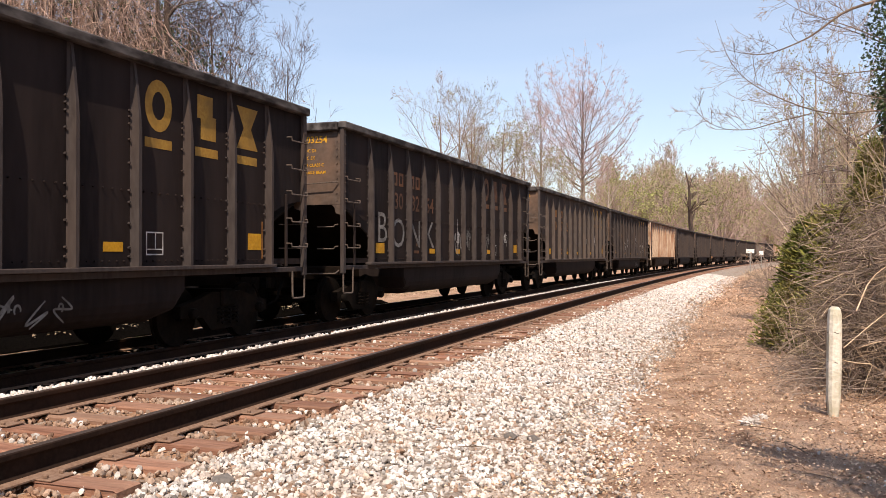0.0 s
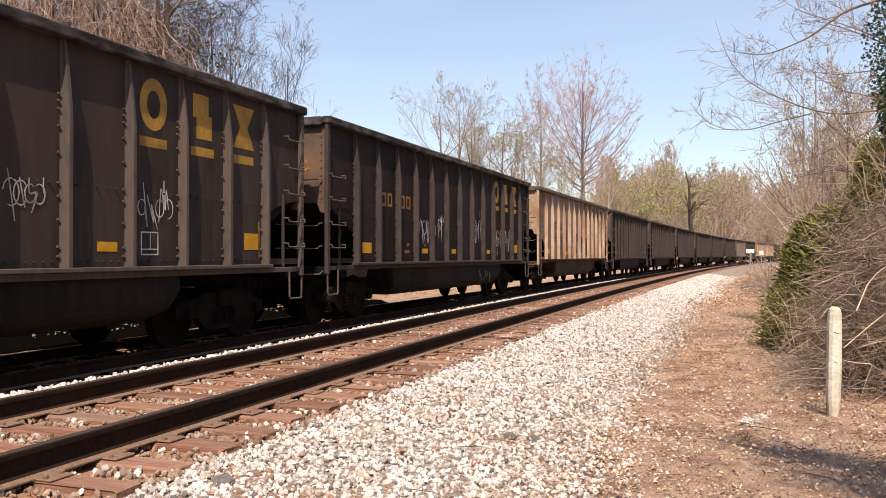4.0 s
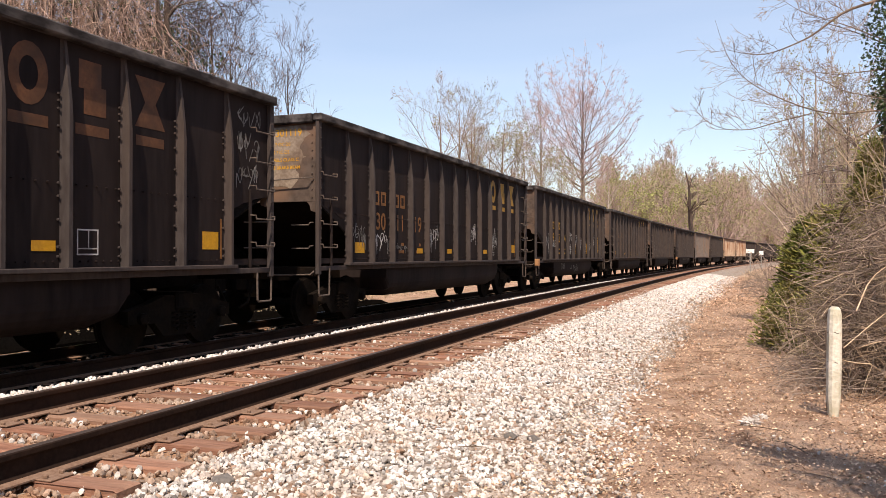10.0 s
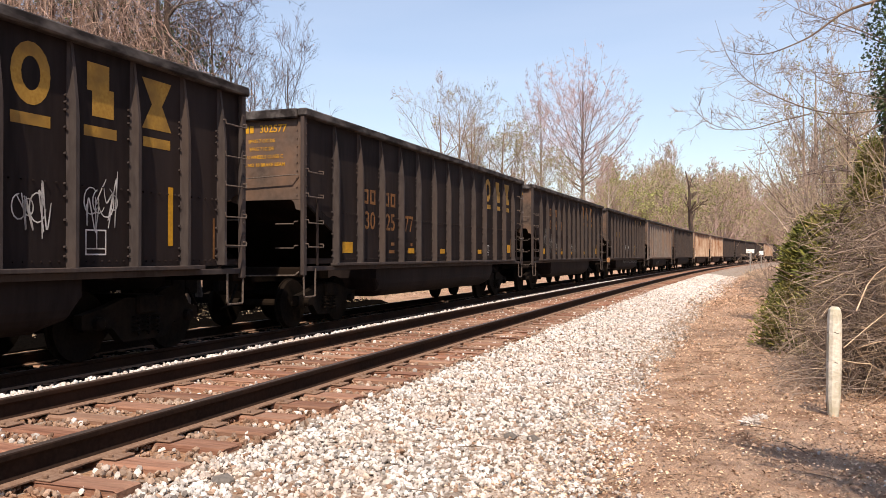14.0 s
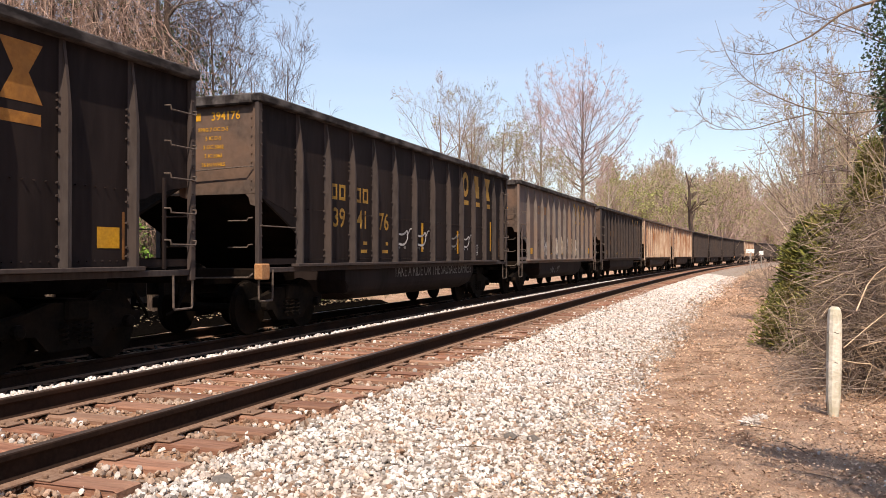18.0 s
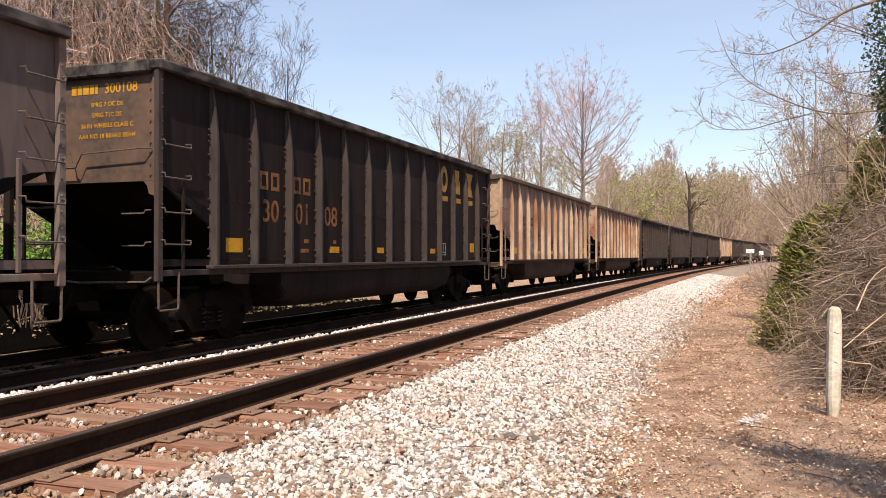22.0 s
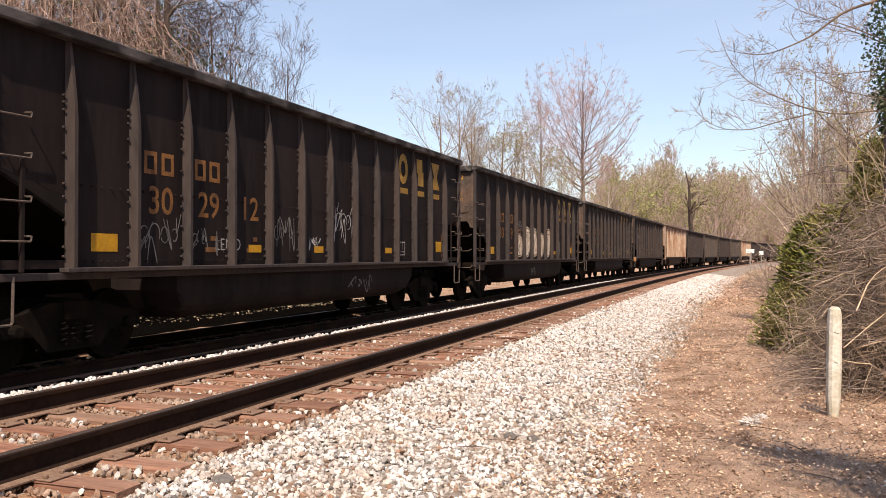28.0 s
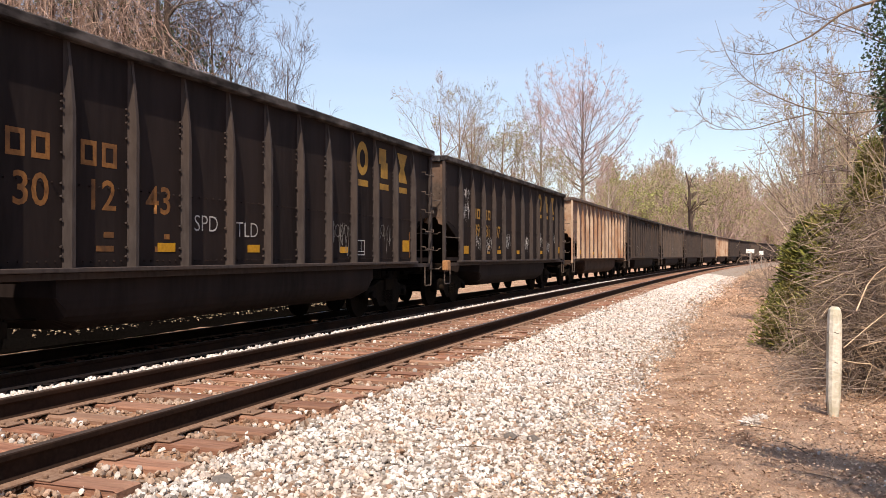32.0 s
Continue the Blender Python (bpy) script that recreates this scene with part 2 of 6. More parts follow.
# ---- geometry helpers ----
class Geo:
    """Collects vertices and faces of one mesh."""

    def __init__(self):
        self.v, self.f, self.mi = [], [], []

    def add(self, v, f, mi=0):
        n = len(self.v)
        self.v.extend(v)
        self.f.extend([tuple(i + n for i in q) for q in f])
        self.mi.extend([mi] * len(f))
        return self

    def box(self, x0, x1, y0, y1, z0, z1, c=0.008, mi=0):
        """A box with chamfered edges."""
        c = min(c, (x1 - x0) * 0.45, (y1 - y0) * 0.45, (z1 - z0) * 0.45)
        v, ix = [], {}
        for i, (x, sx) in enumerate(((x0, 1), (x1, -1))):
            for j, (y, sy) in enumerate(((y0, 1), (y1, -1))):
                for k, (z, sz) in enumerate(((z0, 1), (z1, -1))):
                    for a in range(3):
                        ix[i, j, k, a] = len(v)
                        v.append((x + sx * c * (a != 0), y + sy * c * (a != 1), z + sz * c * (a != 2)))
        f = []
        for a in range(3):
            for s in (0, 1):
                q = []
                for p in ((0, 0), (1, 0), (1, 1), (0, 1)):
                    t = [0, 0, 0]
                    t[a], t[(a + 1) % 3], t[(a + 2) % 3] = s, p[0], p[1]
                    q.append(ix[(*t, a)])
                f.append(tuple(q if s else q[::-1]))
        for a in range(3):
            b, d = (a + 1) % 3, (a + 2) % 3
            for sb in (0, 1):
                for sd in (0, 1):
                    lo, hi = [0, 0, 0], [0, 0, 0]
                    lo[b] = hi[b] = sb
                    lo[d] = hi[d] = sd
                    hi[a] = 1
                    q = [ix[(*lo, b)], ix[(*hi, b)], ix[(*hi, d)], ix[(*lo, d)]]
                    f.append(tuple(q if (sb == sd) else q[::-1]))
        for i in (0, 1):
            for j in (0, 1):
                for k in (0, 1):
                    q = [ix[i, j, k, 0], ix[i, j, k, 1], ix[i, j, k, 2]]
                    f.append(tuple(q if (i + j + k) % 2 else q[::-1]))
        return self.add(v, f, mi)

    def prism(self, outline, y0, y1, mi=0, axis=1):
        """An outline in (x, z) drawn out along y (axis 1), or in (y, z) along x (axis 0), or in (x, y) along z (axis 2)."""
        n = len(outline)
        place = {0: lambda a, b, c: (c, a, b), 1: lambda a, b, c: (a, c, b), 2: lambda a, b, c: (a, b, c)}[axis]
        v = [place(a, b, y0) for a, b in outline] + [place(a, b, y1) for a, b in outline]
        f = [(i, (i + 1) % n, n + (i + 1) % n, n + i) for i in range(n)]
        return self.add(v, f + [tuple(range(n))[::-1], tuple(range(n, 2 * n))], mi)

    def tube(self, pts, radii, sides=6, mi=0, cap=True):
        v, f, m = tube_data(pts, radii, sides, cap)
        return self.add(v, f, mi)

    def bolt(self, p, axis, r=0.016, h=0.022):
        """A hexagonal bolt head that stands out along x (axis 0) or y (axis 1) by h."""
        v = []
        for d in (0, h):
            for i in range(5):
                a = i * math.tau / 5
                q = [0, 0, 0]
                q[axis] = d
                q[(axis + 1) % 3], q[(axis + 2) % 3] = r * math.cos(a), r * math.sin(a)
                v.append((p[0] + q[0], p[1] + q[1], p[2] + q[2]))
        return self.add(v, [(i, (i + 1) % 5, 5 + (i + 1) % 5, 5 + i) for i in range(5)] + [(5, 6, 7, 8, 9)])

    def mesh(self, name, mats, smooth=False):
        me = bpy.data.meshes.new(name)
        me.from_pydata(self.v, [], self.f)
        for m in mats:
            me.materials.append(m)
        if len(mats) > 1:
            me.polygons.foreach_set("material_index", self.mi)
        if smooth:
            me.polygons.foreach_set("use_smooth", [True] * len(self.f))
        bm = bmesh.new()
        bm.from_mesh(me)
        if len(bm.faces) < 4000:
            bmesh.ops.recalc_face_normals(bm, faces=bm.faces)
        bm.to_mesh(me)
        bm.free()
        return me


def tube_data(pts, radii, sides, cap=True):
    """Vertices and faces of a tapered tube along a polyline."""
    pts = [Vector(p) for p in pts]
    n = len(pts)
    v, f = [], []
    d0 = (pts[1] - pts[0]).normalized()
    side = d0.orthogonal().normalized()
    for i, p in enumerate(pts):
        d = (pts[min(i + 1, n - 1)] - pts[max(i - 1, 0)]).normalized()
        side = (side - d * side.dot(d)).normalized()
        up = d.cross(side)
        r = radii[i]
        for k in range(sides):
            a = k * math.tau / sides
            q = p + side * (r * math.cos(a)) + up * (r * math.sin(a))
            v.append((q.x, q.y, q.z))
    for i in range(n - 1):
        for k in range(sides):
            k2 = (k + 1) % sides
            f.append((i * sides + k, i * sides + k2, (i + 1) * sides + k2, (i + 1) * sides + k))
    if cap:
        f += [tuple(range(sides))[::-1], tuple(range((n - 1) * sides, n * sides))]
    return v, f, n


def part(name, geo, material, parent=None, label="", smooth=False):
    """Links a Geo, a bmesh-made mesh or a ready mesh as one object under a thing or a part."""
    mats = material if isinstance(material, (list, tuple)) else [material]
    me = geo if isinstance(geo, bpy.types.Mesh) else geo.mesh(name, mats, smooth)
    ob = new(name, me)
    ob.parent = parent
    return tagged(ob, label)


def raw_mesh(name, verts, faces, mats, smooth=False):
    """A large mesh from arrays: all faces have the same number of corners."""
    verts, faces = np.asarray(verts, dtype=np.float32), np.asarray(faces, dtype=np.int32)
    me = bpy.data.meshes.new(name)
    k = faces.shape[1]
    me.vertices.add(len(verts))
    me.vertices.foreach_set("co", verts.ravel())
    me.loops.add(faces.size)
    me.loops.foreach_set("vertex_index", faces.ravel())
    me.polygons.add(len(faces))
    me.polygons.foreach_set("loop_start", np.arange(len(faces), dtype=np.int32) * k)
    me.polygons.foreach_set("use_smooth", np.full(len(faces), smooth))
    for m in mats:
        me.materials.append(m)
    me.update(calc_edges=True)
    return me


# ---- the line of the track: straight, then a wide curve to the right ----
TRACK_X, CURVE_Y, RADIUS = -4.7801, -18.277, 1289.52
SPACING, FAR_Z = 4.0663, -0.25


def on_track(s, off=0.0):
    """The place and heading (radians to the right) at s metres along the near track, off metres to its right."""
    if s <= CURVE_Y:
        return TRACK_X + off, s, 0.0
    a = (s - CURVE_Y) / RADIUS
    r = RADIUS - off
    return TRACK_X + RADIUS - r * math.cos(a), CURVE_Y + r * math.sin(a), a


def on_track_array(s, off):
    s, off = np.asarray(s, float), np.asarray(off, float)
    a = np.maximum(s - CURVE_Y, 0) / RADIUS
    r = RADIUS - off
    return TRACK_X + RADIUS - r * np.cos(a), np.where(s <= CURVE_Y, s, CURVE_Y + r * np.sin(a))


def at(px, depth):
    """The plan position on the bearing px (tangent to the right of the camera's axis) at that depth before the camera."""
    r = px * depth
    c, s = math.cos(YAW), math.sin(YAW)
    return r * c - depth * s, r * s + depth * c


# ---- ground ----
def ground_z(off):
    """Height of the earth by the distance off to the right of the near track."""
    xs = [-400, -120, -60, -30, -17, -12, -9, -7, -5.6, -2.4, -1.9, 2.2, 3.6, 6, 9, 14, 40, 120, 400]
    zs = [22, 10, 6, 2.5, -0.1, -0.42, -0.50, -0.54, -0.60, -0.72, -0.5, -0.5, -0.46, -0.42, -0.3, 0.0, 1.2, 5, 18]
    return np.interp(off, xs, zs)


def build_ground():
    offs = np.concatenate([-np.geomspace(900, 14, 26), np.linspace(-13, -3, 15), np.linspace(-2.6, 2.2, 7), np.linspace(2.6, 14, 46), np.geomspace(15, 900, 26)])
    ss = np.concatenate([-np.geomspace(300, 12, 14), np.linspace(-10, 40, 150), np.geomspace(41, 900, 60)])
    S, O = np.meshgrid(ss, offs, indexing="ij")
    X, Y = on_track_array(S, np.clip(O, -900, 900))
    Z = ground_z(O)
    for i in range(len(ss)):
        for j in range(len(offs)):
            if abs(offs[j]) < 60:
                Z[i, j] += 0.05 * noise.noise(Vector((X[i, j] * 0.9, Y[i, j] * 0.9, 0))) + 0.02 * noise.noise(Vector((X[i, j] * 4, Y[i, j] * 4, 3)))
            else:
                Z[i, j] += 1.2 * noise.noise(Vector((X[i, j] * 0.03, Y[i, j] * 0.03, 0)))
    n, m = S.shape
    idx = np.arange(n * m).reshape(n, m)
    q = np.stack([idx[:-1, :-1], idx[1:, :-1], idx[1:, 1:], idx[:-1, 1:]], -1).reshape(-1, 4)
    me = raw_mesh("ground", np.stack([X, Y, Z], -1).reshape(-1, 3), q[:, ::-1], [M["earth"]], True)
    return tagged(new("ground", me), "dry brown earth with dead leaves beside the track", "ground", kind="structure")


def strip(name, prof, s0, s1, step, material, rough=0.0, skirt=-0.9):
    """A strip along the track with a cross-section of (offset, height) points, closed below."""
    prof = [(prof[0][0], skirt)] + prof + [(prof[-1][0], skirt)]
    ss = np.arange(s0, s1 + step * 0.5, step)
    offs, zs = np.array([a for a, b in prof]), np.array([b for a, b in prof])
    S, O = np.meshgrid(ss, offs, indexing="ij")
    X, Y = on_track_array(S, O)
    Z = np.tile(zs, (len(ss), 1))
    if rough:
        Z[:, 1:-1] += np.random.RandomState(5).normal(0, rough, Z[:, 1:-1].shape)
    n, m = S.shape
    idx = np.arange(n * m).reshape(n, m)
    q = np.stack([idx[:-1, :-1], idx[1:, :-1], idx[1:, 1:], idx[:-1, 1:]], -1).reshape(-1, 4)
    return raw_mesh(name, np.stack([X, Y, Z], -1).reshape(-1, 3), q[:, ::-1], [material])


build_ground()


def smooth_profile(pts, n=40):
    xs = np.linspace(pts[0][0], pts[-1][0], n)
    return [(float(x), float(np.interp(x, [p[0] for p in pts], [p[1] for p in pts]))) for x in xs]


BED_NEAR = [(-2.35, -0.75), (-1.95, -0.38), (-1.66, -0.178), (-1.40, -0.215), (-1.3, -0.246), (1.3, -0.246), (1.5, -0.232), (2.1, -0.29), (3.0, -0.40), (3.9, -0.50)]
BED_FAR = [(-3.4, -0.62), (-2.5, -0.53), (-2.1, -0.49), (-1.5, -0.455), (1.3, -0.455), (1.75, -0.70), (1.9, -0.8)]
near_bed = new("ballast_bed", strip("ballast_bed", smooth_profile(BED_NEAR, 70), -30, 420, 0.5, M["bed"], 0.008))
tagged(near_bed, "bed of pale crushed stone under the empty track", "ballast", kind="structure")
# added dark strip, stands in for shaded ground seen under the cars
shade_verge = new("cinder_shoulder", strip("cinder_shoulder", [(-26.0, 1.85), (-17.0, 0.06), (-12.5, -0.26), (-9.6, -0.40), (-7.2, -0.46), (-6.9, -0.52)], -30, 26, 1.0, M["shade_bed"], 0.02, -1.4))
tagged(shade_verge, "ground strip beyond the train, shade in its colour", "ground", kind="structure")
crib = new("ballast_bed", strip("ballast_bed", [(-1.4, -0.26), (-1.3, -0.240), (1.3, -0.240), (1.4, -0.26)], -30, 300, 1.0, M["crib"], 0.0, -0.5))
tagged(crib, "rust-brown fines between the ties", "ballast", kind="structure")
# the far bed carries the train's shade in its colour
far_bed = new("ballast_bed", strip("ballast_bed", [(a - SPACING, b) for a, b in smooth_profile(BED_FAR, 24)], -30, 420, 1.0, M["shade_bed"], 0.01, -1.1))
tagged(far_bed, "stone bed under the train's track, shade in its colour", "ballast", kind="structure")


# ---- tracks ----
def rail_profile():
    """Outline (x, z) of a heavy rail, the top at 0 and the foot at -0.186."""
    half = [(0.076, -0.186), (0.076, -0.176), (0.030, -0.163), (0.0095, -0.145), (0.0085, -0.060), (0.016, -0.045), (0.036, -0.038), (0.0365, -0.010), (0.031, -0.002), (0.018, 0.0)]
    return half + [(-a, b) for a, b in half[::-1]]


def build_track(off, z, s1, near):
    label = "single track of brown steel rails on weathered wooden ties, empty" if near else "railway track carrying the train, in its shadow"
    track = tagged(new("track"), label, "track", kind="structure")
    x, y, a = on_track(0, off)
    track.location = (0, 0, z)
    ss = np.concatenate([np.arange(-30, 120, 1.5), np.arange(120, s1, 6.0)])
    prof = rail_profile()
    k = len(prof)
    for side in (-0.7525, 0.7525):
        g, V = Geo(), []
        for s in ss:
            for px, pz in prof:
                X, Y, a = on_track(s, off + side + px)
                V.append((X, Y, pz))
        F, mi = [], []
        for i in range(len(ss) - 1):
            for j in range(k):
                j2 = (j + 1) % k
                F.append((i * k + j, i * k + j2, (i + 1) * k + j2, (i + 1) * k + j))
                # foot faces stay lighter; web faces take the shade-darkened brown
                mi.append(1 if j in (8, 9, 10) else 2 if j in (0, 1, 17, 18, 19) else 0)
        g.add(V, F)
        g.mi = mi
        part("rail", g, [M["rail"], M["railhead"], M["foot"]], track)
    rng = random.Random(4)
    ties = []
    for v in range(4):
        g = Geo()
        g.box(-1.36, 1.36, -0.113, 0.113, -0.175, 0.0, 0.012)
        jig = random.Random(v)
        g.v = [(p[0] + jig.uniform(-0.015, 0.015), p[1] + jig.uniform(-0.012, 0.012), p[2] + jig.uniform(-0.006, 0.003)) for p in g.v]
        ties.append(g.mesh("tie", [M["tie"]]))
    plate = Geo().box(-0.19, 0.19, -0.09, 0.09, 0.0, 0.014, 0.005)
    for sx in (-0.13, 0.12):
        for sy in (-0.06, 0.06):
            plate.box(sx - 0.012, sx + 0.02, sy - 0.010, sy + 0.010, 0.012, 0.034, 0.004)
    plate = plate.mesh("tie_plate", [M["foot"]])
    s, i = 1.71 if near else -6.0, 0
    while s < (160 if near else 130):
        X, Y, a = on_track(s, off + rng.uniform(-0.05, 0.05))
        t = new("tie", ties[rng.randrange(4)])
        t.parent, t.matrix_basis = track, pose(X, Y, -0.192 + rng.uniform(-0.006, 0.004), 0, 0, -math.degrees(a) + rng.uniform(-1.2, 1.2))
        if near and s < 45:
            for side in (-0.7525, 0.7525):
                X, Y, a = on_track(s, off + side)
                p = new("tie_plate", plate)
                p.parent, p.matrix_basis = track, pose(X, Y, -0.1905, 0, 0, -math.degrees(a))
        s += 0.525 if near else 0.6
    return track


build_track(0.0, 0.0, 420, True)
build_track(-SPACING, FAR_Z, 420, False)

# ---- coal gondolas ----
CAR_LEN, PITCH, HALF_W, PANEL_X = 15.03, 16.18, 1.59, 1.455
TOP_Z, SILL_Z, CHORD_Z = 3.99, 1.23, 3.85


def rib_places(style):
    """Where the side posts stand, for the three builds of car."""
    if style == "close":
        steps = [1.28, 1.02, 1.03, 0.95, 0.95, 0.98, 0.97, 0.94, 0.92, 0.91, 0.97, 1.07, 1.12]
    elif style == "wide":
        steps = [1.32, 1.03, 1.02, 1.04, 1.06, 1.13, 1.19, 1.17, 1.03, 1.04, 1.04, 1.00, 0.85]
    else:
        steps = [1.25] + [1.047] * 12
    return [sum(steps[:i + 1]) for i in range(13)]


LENGTHS = {"close": 14.36, "wide": 14.53, "long": CAR_LEN}


WHEEL_R = 0.457


def side_sheet(sx, ribs, length):
    """One side's sheet with its bolt rows; the end bays are open below."""
    g = Geo()
    x0, x1 = sorted((sx * (PANEL_X - 0.012), sx * PANEL_X))
    low = 1.22
    g.prism([(ribs[0], low), (ribs[-1], low), (ribs[-1], CHORD_Z), (ribs[0], CHORD_Z)], x0, x1, axis=0)
    for a, b, e, f in ((0.06, ribs[0], 0.06, ribs[0]), (ribs[-1], length - 0.06, length - 0.06, ribs[-1])):
        # the lower edge follows the slope sheet in a shallow bow
        edge = [(e + (f - e) * t, 2.33 - 0.30 * t ** 1.4 + 0.012 * math.sin(t * 23)) for t in (0, 0.15, 0.3, 0.45, 0.6, 0.75, 0.9, 1.0)]
        g.prism(edge + [(f, CHORD_Z), (e, CHORD_Z)], x0, x1, axis=0)
        g.prism([(a, low), (b, low), (b, low + 0.10), (a, low + 0.10)], x0, x1, axis=0)
    if sx > 0:
        for i in range(12):
            for k in range(5):
                g.bolt((PANEL_X, ribs[i] + 0.2 + 0.16 * k, 2.2), 0, 0.012, 0.028)
            for k in range(7):
                g.bolt((PANEL_X, ribs[i] + 0.14 + 0.125 * k, 1.30), 0, 0.012, 0.02)
    return g


def rib(sx):
    """A pressed side post: full depth below, tapering into the chord at its top, with its bolts."""
    g = Geo()
    d = HALF_W - 0.008 - PANEL_X
    outline = [(PANEL_X, SILL_Z), (PANEL_X + d, SILL_Z), (PANEL_X + d, 2.95), (PANEL_X + d * 0.93, 3.15), (PANEL_X + d * 0.62, 3.50), (PANEL_X + 0.03, CHORD_Z), (PANEL_X, CHORD_Z)]
    n = len(outline)
    w0, w1 = 0.046, 0.027
    v = []
    for s in (-1, 1):
        for x, z in outline:
            w = w0 if x < PANEL_X + 0.02 else w1 * (1 if z < 3 else 0.8)
            v.append((sx * x, s * w, z))
    g.add(v, [(i, (i + 1) % n, n + (i + 1) % n, n + i) for i in range(n)] + [tuple(range(n))[::-1], tuple(range(n, 2 * n))])
    if sx > 0:
        for z in (1.36, 1.47, 1.78, 2.05, 2.2, 2.55, 2.85, 3.05, 3.14, 3.22):
            g.bolt((PANEL_X, -0.075, z), 0, 0.016, 0.03)
    return g


def grab(g, pts, r=0.011):
    return g.tube(pts, [r] * len(pts), 6)


def build_gondola(paint, plain_end, style):
    """One gondola: y runs back from its leading end, z up from the rail."""
    body, rusty = PAINT[paint], (M["tanrust"] if paint == "tan" else M["under"])
    ribs, length = rib_places(style), LENGTHS[style]
    car = new("coal_gondola")
    # posts and sills take the sun-lightened copy of the side paint
    post, chord = PAINT[paint + "_post"], PAINT["tan_chord" if paint == "tan" else "worn_chord"]
    for sx in (-1, 1):
        part("side_sheet", side_sheet(sx, ribs, length), body, car)
        me = rib(sx).mesh("rib", [post])
        for y in ribs:
            r = new("rib", me)
            r.parent, r.location = car, (0, y, 0)
        a, b = sorted((sx * (PANEL_X - 0.05), sx * HALF_W))
        part("top_chord", Geo().box(a, b, -0.02, length + 0.02, CHORD_Z, TOP_Z, 0.02), chord, car)
        g = Geo().box(*sorted((sx * (PANEL_X + 0.002), sx * (HALF_W + 0.012))), 1.12, length - 1.12, SILL_Z - 0.055, SILL_Z, 0.008)
        g.box(*sorted((sx * (PANEL_X + 0.002), sx * (PANEL_X + 0.05))), 0.05, length - 0.05, SILL_Z - 0.14, SILL_Z - 0.056, 0.008)
        part("side_sill", g, M["tanrust"] if paint == "tan" else post, car)
        for y0, y1, f in ((0.0, 0.11, 1), (length - 0.11, length, -1)):
            g = Geo().box(*sorted((sx * (PANEL_X + 0.001), sx * (PANEL_X + 0.075))), y0, y1, 1.02, CHORD_Z, 0.01)
            ye = y0 if f > 0 else y1
            for k in range(13):
                g.bolt((sx * (PANEL_X + 0.075), (y0 + y1) / 2 + f * 0.02, 1.5 + k * 0.185), 0, 0.014, 0.018 * sx)
            part("corner_post", g, post, car)
            # stirrup step
            g = Geo()
            xx = sx * (PANEL_X + 0.05)
            ya, yb = (0.04, 0.46) if f > 0 else (length - 0.46, length - 0.04)
            grab(g, [(xx, ya, 1.10), (xx, ya + 0.01, 0.66), (xx, ya + 0.03, 0.63), (xx, yb - 0.03, 0.63), (xx, yb - 0.01, 0.66), (xx, yb, 1.14)], 0.017)
            part("stirrup_step", g, M["tube"], car)
            if plain_end and f > 0:
                g = Geo()
                grab(g, [(xx, 0.05, 1.86), (xx + sx * 0.03, 0.06, 1.85), (xx + sx * 0.03, 1.12, 1.85), (xx, 1.14, 1.86)])
                part("grab_iron", g, M["tube"], car)
            else:
                yl = 0.60 if f > 0 else length - 0.60
                part("ladder_upright", Geo().box(*sorted((sx * (PANEL_X - 0.01), sx * (PANEL_X + 0.03))), yl - 0.028, yl + 0.028, 1.18, 2.42, 0.008), body, car)
                for z in (1.52, 1.95, 2.42, 2.86) + ((3.34,) if f < 0 else ()):
                    g = Geo()
                    xo = sx * (PANEL_X + 0.13)
                    yA, yB = (0.07, 0.62) if f > 0 else (length - 0.62, length - 0.07)
                    xi = sx * (PANEL_X + 0.03)
                    grab(g, [(xi, yA, z + 0.06), (xo, yA, z + 0.055), (xo, yA + 0.012, z), (xo, yB - 0.012, z), (xo, yB, z + 0.055), (xi, yB, z + 0.06)], 0.012)
                    part("grab_iron", g, M["tube"], car)
    for f, y, s in ((1, 0.0, 1), (-1, length, -1)):
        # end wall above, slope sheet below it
        g = Geo().box(-PANEL_X, PANEL_X, *sorted((y + s * 0.06, y + s * 0.085)), 2.37, CHORD_Z, 0.004)
        g.prism([(1.24, 2.369), (1.30, 2.31), (1.33, 2.20), (PANEL_X, 2.16), (PANEL_X, 2.369)], *sorted((y + s * 0.06, y + s * 0.085)))
        for k in range(10):
            for bx in (-1.17, 1.36):
                yy = y + s * 0.06
                g.bolt((bx, yy, 2.45 + k * 0.145), 1, 0.014, -0.02 * s)
        part("end_sheet", g, PAINT["tan_end" if paint == "tan" else "end"], car)
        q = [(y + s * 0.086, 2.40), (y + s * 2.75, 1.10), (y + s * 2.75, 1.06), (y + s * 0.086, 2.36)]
        # underframe colour on every car, for the shade below the end wall
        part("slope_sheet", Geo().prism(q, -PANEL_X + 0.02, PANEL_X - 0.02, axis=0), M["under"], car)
        part("end_chord", Geo().box(-PANEL_X + 0.052, PANEL_X - 0.052, *sorted((y - s * 0.05, y + s * 0.12)), CHORD_Z - 0.03, TOP_Z - 0.002, 0.02), chord, car)
        for bx in (-1.12,):
            part("end_post", Geo().box(bx - 0.06, bx + 0.06, *sorted((y - s * 0.03, y + s * 0.058)), 1.15, CHORD_Z - 0.032, 0.01), body, car)
        part("end_sill", Geo().box(-PANEL_X - 0.03, PANEL_X, *sorted((y + s * 0.005, y + s * 0.24)), 0.98, 1.16, 0.02), rusty, car)
        # handrails across the end
        g = Geo()
        ya = y - s * 0.07
